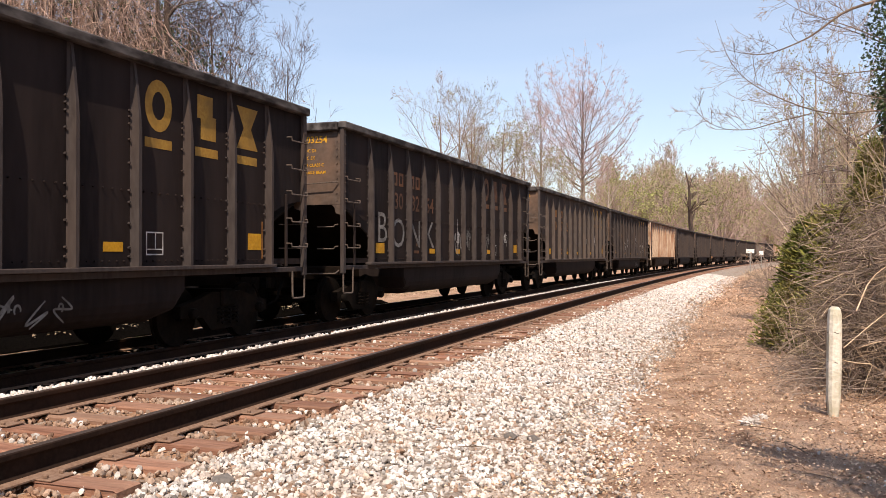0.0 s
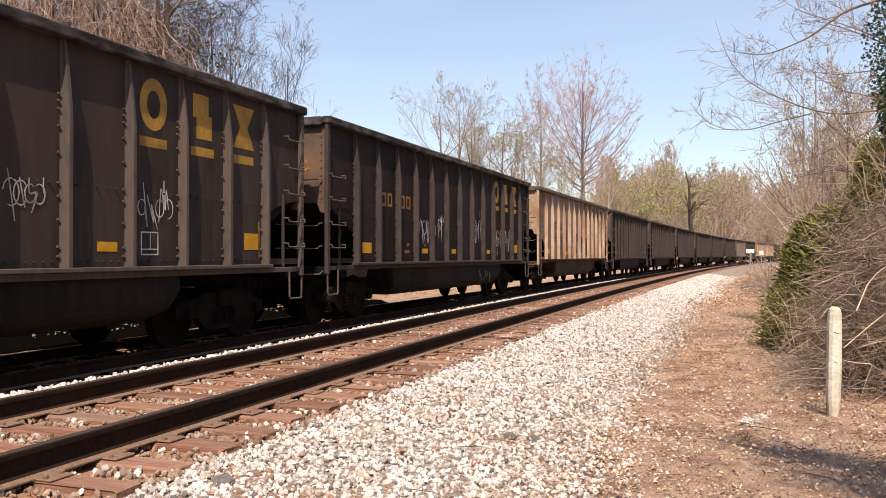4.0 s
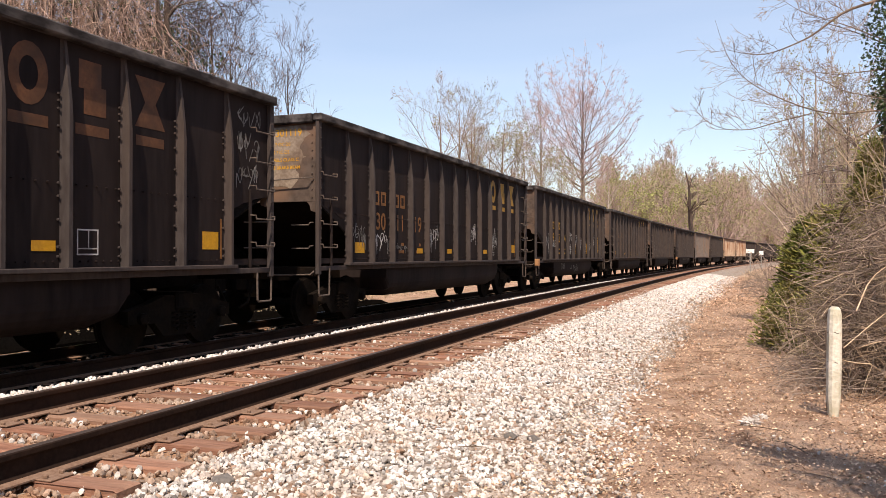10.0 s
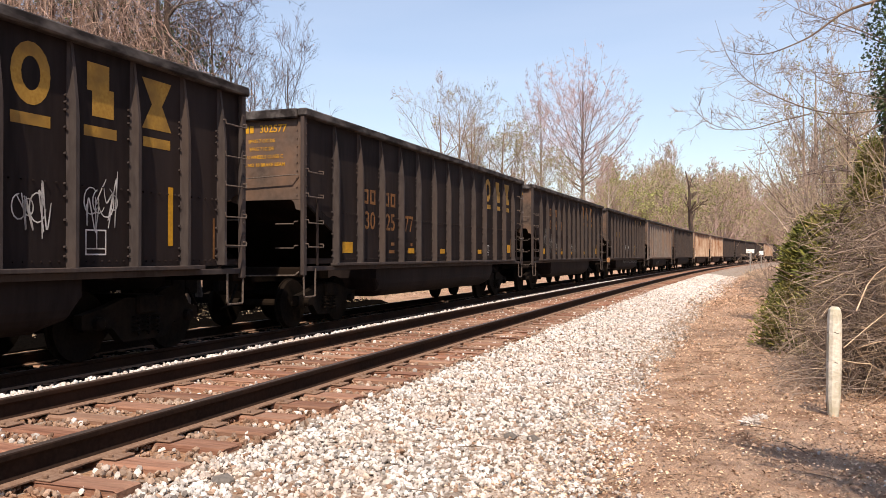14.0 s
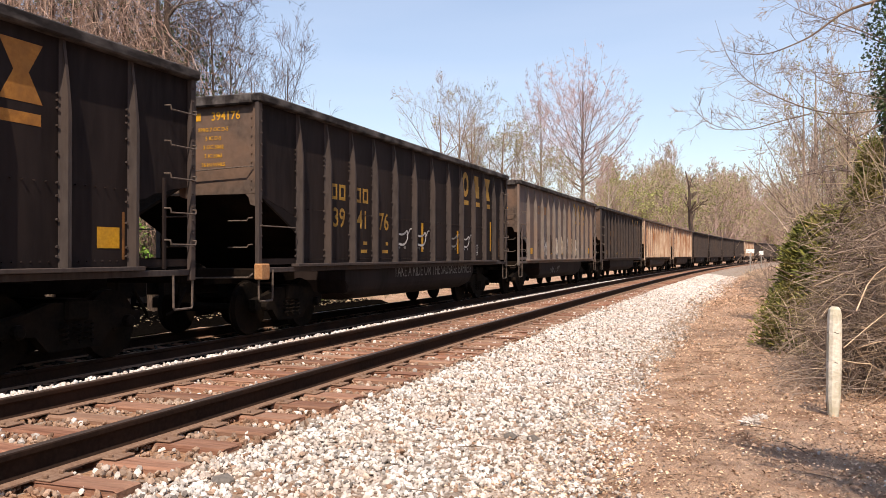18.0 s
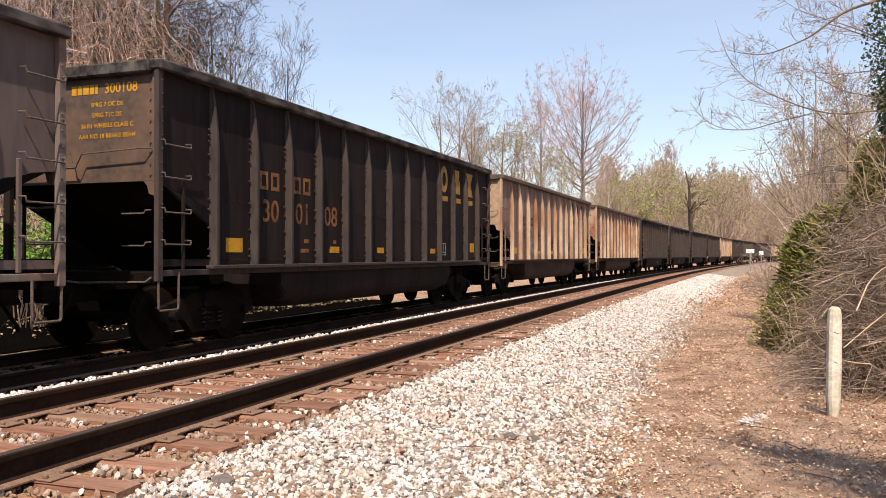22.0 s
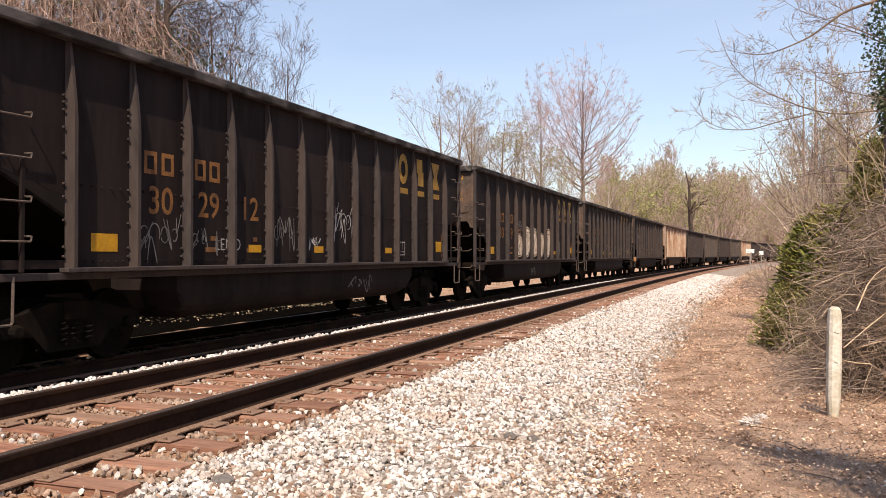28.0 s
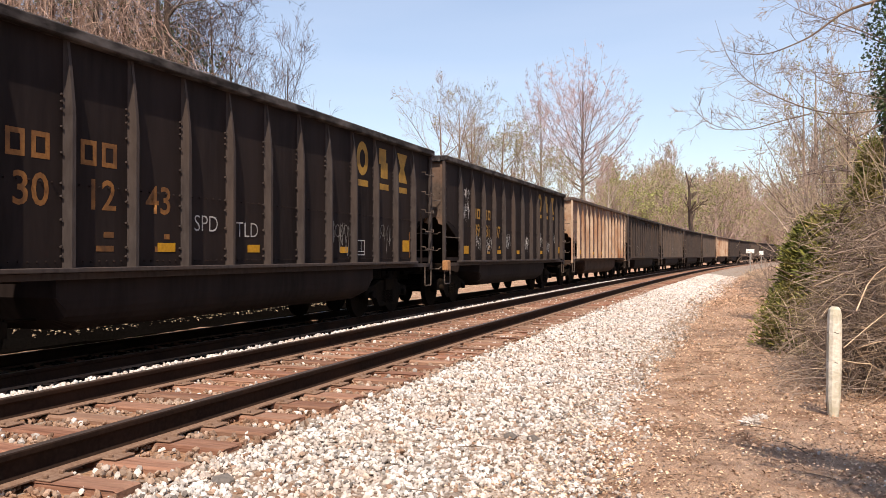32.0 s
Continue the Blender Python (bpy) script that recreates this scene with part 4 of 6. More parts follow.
D, U, G_, T = "dark", "dusty", "grey", "tan"
LONG_DOGS = [("dog", 4, 1.52, 0.74, 0.42, "spray", -0.06), ("dog", 5, 1.52, 0.72, 0.40, "spray", -0.06), ("dog", 7, 1.52, 0.68, 0.38, "faded_spray", 0.0), ("dog", 8, 1.52, 0.64, 0.38, "spray", 0.0)]
FLEET = {
    0: dict(paint=D, art=tags([(0, 3, 1.5, 0.5, 0.7, "faded_spray")]) + [("tubtag", 7, 0.62, 1.2, 0.3, "faded_spray", 5)]),
    1: dict(paint=D, bold="dim_orange", ink="dim_orange", close=True, emblem=8, digits="303254", art=[("word", 0, 1.66, 0.6, 0.95, "faded_spray", "B", 0.15), ("word", 1, 1.56, 0.6, 0.95, "faded_spray", "O"), ("word", 2, 1.56, 0.6, 0.95, "faded_spray", "N"), ("word", 3, 1.56, 0.6, 0.95, "faded_spray", "K")] + tags([(5, 8, 1.5, 0.8, 0.8, "spray"), (6, 9, 1.6, 0.6, 0.6, "faded_spray"), (10, 10, 1.62, 0.5, 0.6, "spray"), (8, 11, 1.5, 0.5, 0.6, "faded_spray")])),
    2: dict(paint=U, high=True, digits="304722", ink="orange", art=tags([(9, 12, 1.7, 0.7, 0.6, "spray"), (7, 13, 1.8, 0.5, 0.5, "spray")])),
    3: dict(paint=D, art=tags([(3, 14, 1.7, 0.9, 0.7, "spray"), (4, 15, 1.8, 0.9, 0.7, "spray"), (7, 16, 1.8, 0.85, 0.9, "spray"), (9, 17, 1.6, 0.85, 0.7, "spray"), (10, 18, 1.6, 0.85, 0.75, "spray")]) + [("tubtag", 8, 0.62, 1.3, 0.35, "faded_spray", 19)]),
    4: dict(paint=T, digits="398877", art=[("fill", 5, 1.45, 0.9, 0.95, "blackpaint", 20), ("fill", 6, 1.45, 0.9, 0.9, "blackpaint", 21), ("rub", 7, 1.35, 0.95, 0.85, "blackpaint"), ("fill", 8, 1.5, 0.7, 0.8, "faded_spray", 23)] + tags([(4, 24, 1.4, 0.8, 0.9, "spray"), (5, 25, 1.45, 0.8, 0.9, "spray"), (6, 26, 1.45, 0.8, 0.85, "spray"), (2, 27, 1.5, 0.7, 0.6, "blackpaint"), (9, 28, 1.5, 0.8, 0.8, "blackpaint")]) + [("tubtag", 3, 0.7, 1.4, 0.35, "blackpaint", 29), ("tubtag", 6, 0.7, 1.4, 0.35, "blackpaint", 30)]),
    5: dict(paint=D, bold="dim_orange", close=True, emblem=8, digits="303297", ink="orange", art=[("word", i + 1, 1.70 - 0.02 * i, 0.5, 0.74, "faded_spray", ch) for i, ch in enumerate("EVOTS")] + tags([(6, 31, 1.65, 0.5, 0.6, "faded_spray")]) + [("tag", 12, 2.5, 0.6, 0.35, "faded_spray", 32), ("tag", 12, 2.95, 0.6, 0.35, "faded_spray", 33), ("tag", 12, 3.4, 0.6, 0.35, "faded_spray", 34)]),
    6: dict(paint=D, digits="301119", ink="orange", pale_end=True, art=tags([(1, 35, 1.5, 0.7, 0.45, "spray"), (2, 36, 1.45, 0.8, 0.2, "faded_spray"), (4, 37, 1.55, 0.7, 0.7, "spray"), (7, 38, 1.7, 0.5, 0.6, "spray"), (9, 39, 1.6, 0.5, 0.6, "spray"), (0, 40, 1.6, 0.7, 0.5, "faded_spray")])),
    7: dict(paint=D, digits="394224", ink="gold", plain=True, art=tags([(0, 41, 1.5, 0.7, 0.75, "spray"), (4, 43, 2.0, 0.8, 0.4, "spray"), (4, 44, 1.45, 0.8, 0.45, "spray"), (5, 45, 1.8, 0.8, 0.65, "spray"), (7, 46, 1.6, 0.4, 0.6, "spray"), (8, 47, 1.6, 0.5, 0.6, "spray"), (9, 48, 1.7, 0.5, 0.65, "spray"), (6, 148, 1.7, 0.5, 0.6, "spray")]) + [("word", 1, 1.72, 0.5, 0.40, "spray", "BARE", 0.05), ("tubword", 3, 0.78, 1.0, 0.36, "faded_spray", "TOR"), ("tubtag", 5, 0.66, 1.6, 0.3, "faded_spray", 50)], emblem=8, patches=((5, 0.1, 0.4, 1.44, 0.0), (7, 0.12, 0.5, 1.44, 0.3), (10, 0.1, 0.8, 1.5, 0.25))),
    8: dict(paint=D, digits="302577", ink="orange"),
    9: dict(paint=D, bold="bright_orange", digits="303433", close=True, emblem=8, art=tags([(0, 51, 1.6, 0.9, 0.8, "faded_spray"), (1, 52, 1.5, 0.8, 0.7, "faded_spray"), (5, 53, 1.5, 0.7, 0.5, "spray"), (6, 54, 1.45, 0.5, 0.5, "faded_spray"), (2, 55, 1.45, 0.6, 0.5, "faded_spray")])),
    10: dict(paint=D, digits="394176", ink="gold", plain=True, patches=((3, 0.12, 0.62, 1.5, -0.36), (5, 0.12, 0.7, 1.46, 0.02), (7, 0.12, 0.62, 1.42, 0.34), (10, 0.12, 0.9, 1.5, 0.3)), emblem=8, art=LONG_DOGS + [("tubword", 6, 0.88, 0.75, 0.40, "faded_spray", "TAKE A RIDE ON THE SAUSAGE EXPRESS")]),
    11: dict(paint=G_, close=True, emblem=8, stripe=False, art=[("fill", i, 1.35, 0.8, 0.75 + 0.1 * (i % 2), "cream_spray" if i % 3 else "tanrust", 60 + i) for i in range(3, 9)] + tags([(i, 70 + i, 1.4, 0.8, 0.8, "tanrust" if i % 2 else "spray") for i in range(1, 10)]) + [("tubtag", 4, 0.66, 1.6, 0.3, "faded_spray", 80)]),
    12: dict(paint=D, digits="300108", ink="orange"),
    13: dict(paint=T, digits="398149", art=tags([(5, 81, 1.7, 0.7, 0.4, "blackpaint"), (6, 82, 1.6, 0.6, 0.5, "blackpaint"), (8, 83, 1.5, 0.8, 0.6, "blackpaint")]) + [("rub", 2, 1.4, 0.9, 0.6, "faded_spray"), ("fill", 8, 1.4, 0.7, 0.8, "faded_spray", 84), ("tubtag", 5, 0.66, 1.6, 0.35, "blackpaint", 85)]),
    14: dict(paint=T, digits="398827", art=tags([(2, 86, 1.6, 0.8, 0.7, "blackpaint"), (5, 87, 1.5, 0.8, 0.7, "spray"), (7, 88, 1.5, 0.7, 0.6, "blackpaint")])),
    15: dict(paint=D, digits="302912", ink="orange", art=[("word", 3, 1.45, 0.5, 0.26, "spray", "LENO", -0.55)] + tags([(1, 90, 1.4, 0.8, 0.5, "faded_spray"), (2, 91, 1.4, 0.8, 0.4, "faded_spray"), (4, 92, 1.5, 0.6, 0.5, "faded_spray"), (6, 93, 1.65, 0.85, 0.75, "spray"), (5, 94, 1.5, 0.4, 0.25, "spray")]) + [("tubtag", 7, 0.66, 1.2, 0.3, "faded_spray", 95)]),
    16: dict(paint=D, digits="301972", ink="orange", art=[("bubble", i, 1.28, 0.96, h, "cream_spray", 96 + i) for i, h in ((3, 0.86), (4, 1.18), (5, 1.1), (6, 1.0), (7, 1.2))] + tags([(3, 109, 2.2, 0.6, 0.5, "faded_spray"), (9, 110, 1.5, 0.5, 0.5, "faded_spray")]) + [("tubtag", 5, 0.66, 0.8, 0.35, "faded_spray", 111)]),
    17: dict(paint=D, digits="301243", ink="orange", art=[("word", 4, 1.72, 0.5, 0.34, "spray", "SPD"), ("word", 5, 1.66, 0.5, 0.34, "spray", "TLD")] + tags([(8, 112, 1.5, 0.7, 0.7, "faded_spray"), (10, 113, 1.5, 0.7, 0.7, "faded_spray")])),
    18: dict(paint=D, digits="398107", ink="gold", plain=True, emblem=8, art=[("tag", b, z, 0.7, 0.5, "spray", s) for b, z, s in ((0, 2.9, 114), (0, 2.4, 115), (1, 1.5, 116), (2, 1.5, 117), (4, 1.6, 118), (6, 1.6, 119), (8, 1.7, 120), (9, 1.5, 121), (10, 1.8, 122))]),
    19: dict(paint=T, digits="398412"[0:0]),
}
for n in range(20, 31):
    FLEET[n] = dict(paint={20: D, 21: U, 22: D, 23: U, 24: T, 25: D, 26: D, 27: U, 28: D, 29: D, 30: U}[n], art=tags([(b, 200 + n * 7 + b, 1.5, 0.8, 0.7, "spray") for b in ((3, 4, 5), (6, 7), (2, 8), (5, 6, 9), (4,), (1, 7))[n % 6]]))
NEAR_TINT = {D: "dark brown", U: "dusty grey-brown", G_: "faded grey", T: "tan beige rust-streaked"}


def shape_of(info):
    """What a car is built from: paint, kind of end, build of its frame."""
    return info["paint"], info.get("plain", False), "close" if info.get("close") else "wide" if info.get("plain") else "long"


def build_train():
    made, cars = {}, []
    rng = random.Random(12)
    for n in sorted(FLEET):
        info = FLEET[n]
        key = shape_of(info)
        if key not in made:
            made[key] = build_gondola(*key)
    for n in sorted(FLEET):
        info = FLEET[n]
        car = copy_thing(made[shape_of(info)], pose(0, 0, 0))
        dress(car, info, rng)
        art = info.get("art")
        what = "covered with sprayed graffiti" if art and len(art) > 3 else "with a few sprayed tags" if art else "with plain ribbed sides"
        tagged(car, f"{NEAR_TINT[info['paint']]} steel coal gondola {what}", "freight car", "cars of the coal train")
        cars.append((n, car))
    for proto in made.values():
        for o in (*proto.children_recursive, proto):
            bpy.data.objects.remove(o)
    return cars


TRAIN = build_train()
SLACK = [0.02, 0.25, -0.03, -0.34, -0.12, 0.19, -0.14, 0.07, 0.18, 0.44, 0.19, -0.02, -0.31, -0.21, 0.30, 0.01, 0.14, 0.29, -0.00]
SPEED = [8.0658, 8.1381, 8.1873, 8.2997, 8.4538, 8.5788, 8.5792, 8.6284, 8.7579]


def lead_end(n, t):
    """How far along the track the leading end of car n is at t seconds; the speed is given every four seconds."""
    ts = np.arange(0, t + 1e-9, 0.1)
    vs = np.interp(ts, np.arange(0, 33, 4), SPEED)
    run = float(((vs[1:] + vs[:-1]) * 0.05).sum()) + float(vs[-1]) * (t - float(ts[-1]))
    return -2.1896 - run + PITCH * n + (SLACK[n] if n < len(SLACK) else 0)


def car_pose(n, t):
    s = lead_end(n, t)
    xa, ya, _ = on_track(s, -SPACING)
    xb, yb, _ = on_track(s + CAR_LEN, -SPACING)
    return pose(xa, ya, FAR_Z, 0, 0, -math.degrees(math.atan2(xb - xa, yb - ya)))


def motions():
    """The train rolls past; its wheels turn on the rails."""
    times = [k * 0.5 for k in range(65)]
    ticks = [k / 15 for k in range(481)]
    start = lead_end(0, 0)
    turns = [math.degrees((lead_end(0, t) - start) / WHEEL_R) for t in ticks]
    spins = [Matrix.Rotation(radians(-a), 4, "X") for a in turns]
    for n, car in TRAIN:
        walk(car, [(t, car_pose(n, t)) for t in times])
        for wheel in [o for o in car.children_recursive if o.name.startswith("wheelset")]:
            spot = Matrix.Translation(wheel.location)
            walk(wheel, [(t, spot @ m) for t, m in zip(ticks, spins)])


# ---- loose stone ----
def stone_shapes(count, seed):
    """Rough angular pebbles of about unit size: vertices of jittered icosahedra."""
    g = (1 + 5 ** 0.5) / 2
    v = np.array([(-1, g, 0), (1, g, 0), (-1, -g, 0), (1, -g, 0), (0, -1, g), (0, 1, g), (0, -1, -g), (0, 1, -g), (g, 0, -1), (g, 0, 1), (-g, 0, -1), (-g, 0, 1)], float) / 1.9
    f = np.array([(0, 11, 5), (0, 5, 1), (0, 1, 7), (0, 7, 10), (0, 10, 11), (1, 5, 9), (5, 11, 4), (11, 10, 2), (10, 7, 6), (7, 1, 8), (3, 9, 4), (3, 4, 2), (3, 2, 6), (3, 6, 8), (3, 8, 9), (4, 9, 5), (2, 4, 11), (6, 2, 10), (8, 6, 7), (9, 8, 1)])
    rng = np.random.RandomState(seed)
    out = []
    for i in range(count):
        s = v * rng.uniform(0.72, 1.28, (12, 1)) * rng.uniform([0.75, 0.6, 0.45], [1.2, 1.0, 0.75])
        out.append(s)
    return np.array(out), f


def turns(rng, n, flat=False):
    """n random rotation matrices; flat: about the upright axis with a small tilt."""
    q = rng.normal(size=(n, 4))
    if flat:
        a = rng.uniform(0, math.tau, n)
        q = np.stack([np.cos(a / 2), rng.normal(0, 0.16, n), rng.normal(0, 0.16, n), np.sin(a / 2)], 1)
    q /= np.linalg.norm(q, axis=1, keepdims=True)
    w, x, y, z = q.T
    return np.stack([1 - 2 * (y * y + z * z), 2 * (x * y - z * w), 2 * (x * z + y * w), 2 * (x * y + z * w), 1 - 2 * (x * x + z * z), 2 * (y * z - x * w), 2 * (x * z - y * w), 2 * (y * z + x * w), 1 - 2 * (x * x + y * y)], 1).reshape(n, 3, 3)


def scatter(name, s, off, z, size, material, seed, label, category):
    """Strews stones at distances s along and off to the right of the track, at height z."""
    rng = np.random.RandomState(seed)
    n = len(s)
    shapes, f = stone_shapes(24, seed)
    V = shapes[rng.randint(0, 24, n)] * size[:, None, None]
    V = np.einsum("nij,nkj->nki", turns(rng, n), V)
    X, Y = on_track_array(s, off)
    V += np.stack([X, Y, z], 1)[:, None, :]
    F = (f[None] + (np.arange(n) * 12)[:, None, None]).reshape(-1, 3)
    ob = new(name, raw_mesh(name, V.reshape(-1, 3), F, [material]))
    return tagged(ob, label, category, kind="stuff")


def bed_z(off):
    return np.interp(off, [p[0] for p in BED_NEAR], [p[1] for p in BED_NEAR])


def fill(rng, n, s0, s1, o0, o1, power=1.8):
    """Random spots, denser towards s0."""
    return s0 + (s1 - s0) * rng.rand(n) ** power, rng.uniform(o0, o1, n)


rs = np.random.RandomState(8)
s, o = fill(rs, 66000, 1.8, 38, 1.3, 4.4, 1.85)
keep = (o < 3.12 + 0.6 * rs.rand(len(o)) ** 2 + 0.10 * np.sin(s * 0.9) + 1.0 * np.exp(-np.maximum(s - 3, 0) / 4.5)) & (o > 1.36 + 0.16 * rs.rand(len(o)))
s, o = s[keep], o[keep]
size = rs.uniform(0.011, 0.027, len(s)) * (1 + 0.012 * s)
pick = rs.rand(len(s))
lift = size * 0.6 * rs.rand(len(s))
for lo, hi, kind, seed, label in ((0.0, 0.86, "stone", 21, "loose white crushed stones beside the ties"), (0.86, 0.955, "rusty_stone", 28, "brown stones among the white ballast"), (0.955, 1.0, "grey_stone", 29, "grey stones among the white ballast")):
    some = (pick >= lo) & (pick < hi)
    scatter("ballast_stones", s[some], o[some], np.where(o[some] > 3.4, np.maximum(bed_z(o[some]), ground_z(o[some])), bed_z(o[some])) + lift[some], size[some], M[kind], seed, label, "gravel")
s, o = fill(rs, 4500, 30, 62, 1.5, 4.0, 1.2)
size = rs.uniform(0.04, 0.07, len(s))
scatter("ballast_stones", s, o, bed_z(o) + size * 0.1, size, M["stone"], 22, "white crushed stones along the far track side", "gravel")
s, o = fill(rs, 19000, 1.5, 32, -1.5, 1.5, 1.7)
size = rs.uniform(0.014, 0.034, len(s)) * (1 + 0.01 * s)
gap = np.abs((s - 1.71 + 0.2625) % 0.525 - 0.2625) > 0.10 + 0.06 * rs.rand(len(s)) - 0.08 * (rs.rand(len(s)) < 0.12)
s, o, size = s[gap], o[gap], size[gap]
pale = rs.rand(len(s)) < 0.10
scatter("crib_stones", s[~pale], o[~pale], bed_z(o[~pale]) + 0.012 + 0.022 * rs.rand((~pale).sum()), size[~pale], M["rusty_stone"], 23, "rust-stained small stones between the ties", "gravel")
scatter("crib_stones", s[pale], o[pale], bed_z(o[pale]) + 0.032, size[pale], M["stone"], 24, "pale stones scattered between the ties", "gravel")
s, o = fill(rs, 6500, 1.5, 45, -1.80, -1.36, 1.6)
size = rs.uniform(0.02, 0.038, len(s)) * (1 + 0.012 * s)
scatter("ballast_stones", s, o, bed_z(o) + size * 0.35, size, M["stone"], 25, "bright row of stones at the bed's shoulder", "gravel")
# stones of the far bed, shade painted into their colour
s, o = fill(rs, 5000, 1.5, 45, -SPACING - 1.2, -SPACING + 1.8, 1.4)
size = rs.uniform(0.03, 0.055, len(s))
scatter("ballast_stones", s, o, np.interp(o + SPACING, [p[0] for p in BED_FAR], [p[1] for p in BED_FAR]) + size * 0.1, size, M["shade_stone"], 26, "stones under the train, darkened with its shade", "gravel")
s, o = fill(rs, 700, 2, 26, 3.3, 6.0, 1.3)
size = rs.uniform(0.008, 0.022, len(s))
scatter("strewn_stones", s, o, ground_z(o) + 0.01, size, M["stone"], 27, "few pale stones strewn over the earth", "gravel")


def boulder(px, depth, z, size, seed, label):
    shapes, f = stone_shapes(1, seed)
    g = Geo().add([tuple(v * size) for v in shapes[0]], [tuple(q) for q in f])
    ob = tagged(part("stone", g, M["grey_stone"]), label, "stone", "dark stones on the ballast")
    ob.location = (*at(px, depth), z)


boulder(0.083, 6.66, -0.375, 0.068, 3, "dark grey stone lying on the white ballast")
boulder(0.1125, 6.66, -0.40, 0.072, 5, "brown-grey flat stone on the ballast edge")
boulder(-0.270, 4.9, -0.25, 0.085, 6, "round grey stone among the white ballast")


# ---- leaf litter, weeds and sticks on the ground ----
def leaves(name, P, size, material, rng, flat=True, label="", category="leaves", bend=0.25, parent=None):
    """Small folded leaves, each two quads that meet at a midrib."""
    n = len(P)
    base = np.array([(-0.5, 0, 0), (-0.1, 0.32, bend), (0.5, 0, 0), (-0.1, -0.32, bend), (0.15, 0, 0)])
    V = base[None] * size[:, None, None]
    V = np.einsum("nij,nkj->nki", turns(rng, n, flat), V) + P[:, None, :]
    F = (np.array([(0, 4, 2, 1), (0, 3, 2, 4)])[None] + (np.arange(n) * 5)[:, None, None]).reshape(-1, 4)
    ob = new(name, raw_mesh(name, V.reshape(-1, 3), F, [material]))
    if parent:
        ob.parent = parent
        return tagged(ob, label, kind="stuff")
    return tagged(ob, label, category, kind="stuff")


def litter_z(off):
    """Height of the earth or of the bed's edge, whichever lies on top."""
    return np.maximum(ground_z(off), np.where(off < 3.9, bed_z(off), -9))


rl = np.random.RandomState(31)
s, o = fill(rl, 56000, 1.2, 32, 2.9, 8.5, 1.8)
keep = rl.rand(len(o)) < np.clip((o - 2.95) / 0.8, 0.06, 1)
s, o = s[keep], o[keep]
X, Y = on_track_array(s, o)
leaves("leaf_litter", np.stack([X, Y, litter_z(o) + 0.012 + 0.03 * rl.rand(len(o))], 1), rl.uniform(0.010, 0.040, len(o)) * (1 + 0.02 * s), M["leaf"], rl, True, "dry brown fallen leaves strewn over the earth")
s, o = fill(rl, 46000, 1.2, 24, 3.1, 8.5, 1.7)
X, Y = on_track_array(s, o)
leaves("leaf_litter", np.stack([X, Y, litter_z(o) + 0.012 + 0.025 * rl.rand(len(o))], 1), rl.uniform(0.008, 0.028, len(o)), M["straw"], rl, True, "pale shredded straw and leaf scraps on the earth")
s, o = fill(rl, 5000, 26, 62, 3.0, 6.5, 1.0)
X, Y = on_track_array(s, o)
leaves("leaf_litter", np.stack([X, Y, litter_z(o) + 0.03], 1), rl.uniform(0.05, 0.11, len(o)), M["leaf"], rl, True, "dead brown leaves at the path's far end")
s, o = fill(rl, 3800, 11, 45, -11, -7.2, 0.8)
X, Y = on_track_array(s, o)
leaves("leaf_litter", np.stack([X, Y, ground_z(o) + 0.14], 1), rl.uniform(0.03, 0.10, len(o)), M["straw"], rl, True, "pale dry leaves beyond the train")


# ---- branching plants ----
def tubes(P, R, sides):
    """P: branches x points x 3, R: branches x points. Vertices and quads of all the tubes."""
    B, m, _ = P.shape
    T = np.gradient(P, axis=1)
    T /= np.linalg.norm(T, axis=2, keepdims=True) + 1e-9
    ref = np.where(np.abs(T[:, :1, 2:3]) > 0.8, np.array([1.0, 0.2, 0]), np.array([0.1, 0.2, 1.0]))
    A = np.cross(T, ref)
    A /= np.linalg.norm(A, axis=2, keepdims=True) + 1e-9
    C = np.cross(T, A)
    ang = np.arange(sides) * math.tau / sides
    V = P[:, :, None, :] + R[:, :, None, None] * (A[:, :, None, :] * np.cos(ang)[None, None, :, None] + C[:, :, None, :] * np.sin(ang)[None, None, :, None])
    idx = np.arange(B * m * sides).reshape(B, m, sides)
    nxt = np.roll(idx, -1, axis=2)
    F = np.stack([idx[:, :-1], nxt[:, :-1], nxt[:, 1:], idx[:, 1:]], -1).reshape(-1, 4)
    return V.reshape(-1, 3), F


def join(chunks):
    vs, fs, n = [], [], 0
    for v, f in chunks:
        vs.append(v)
        fs.append(f + n)
        n += len(v)
    return np.concatenate(vs), np.concatenate(fs)


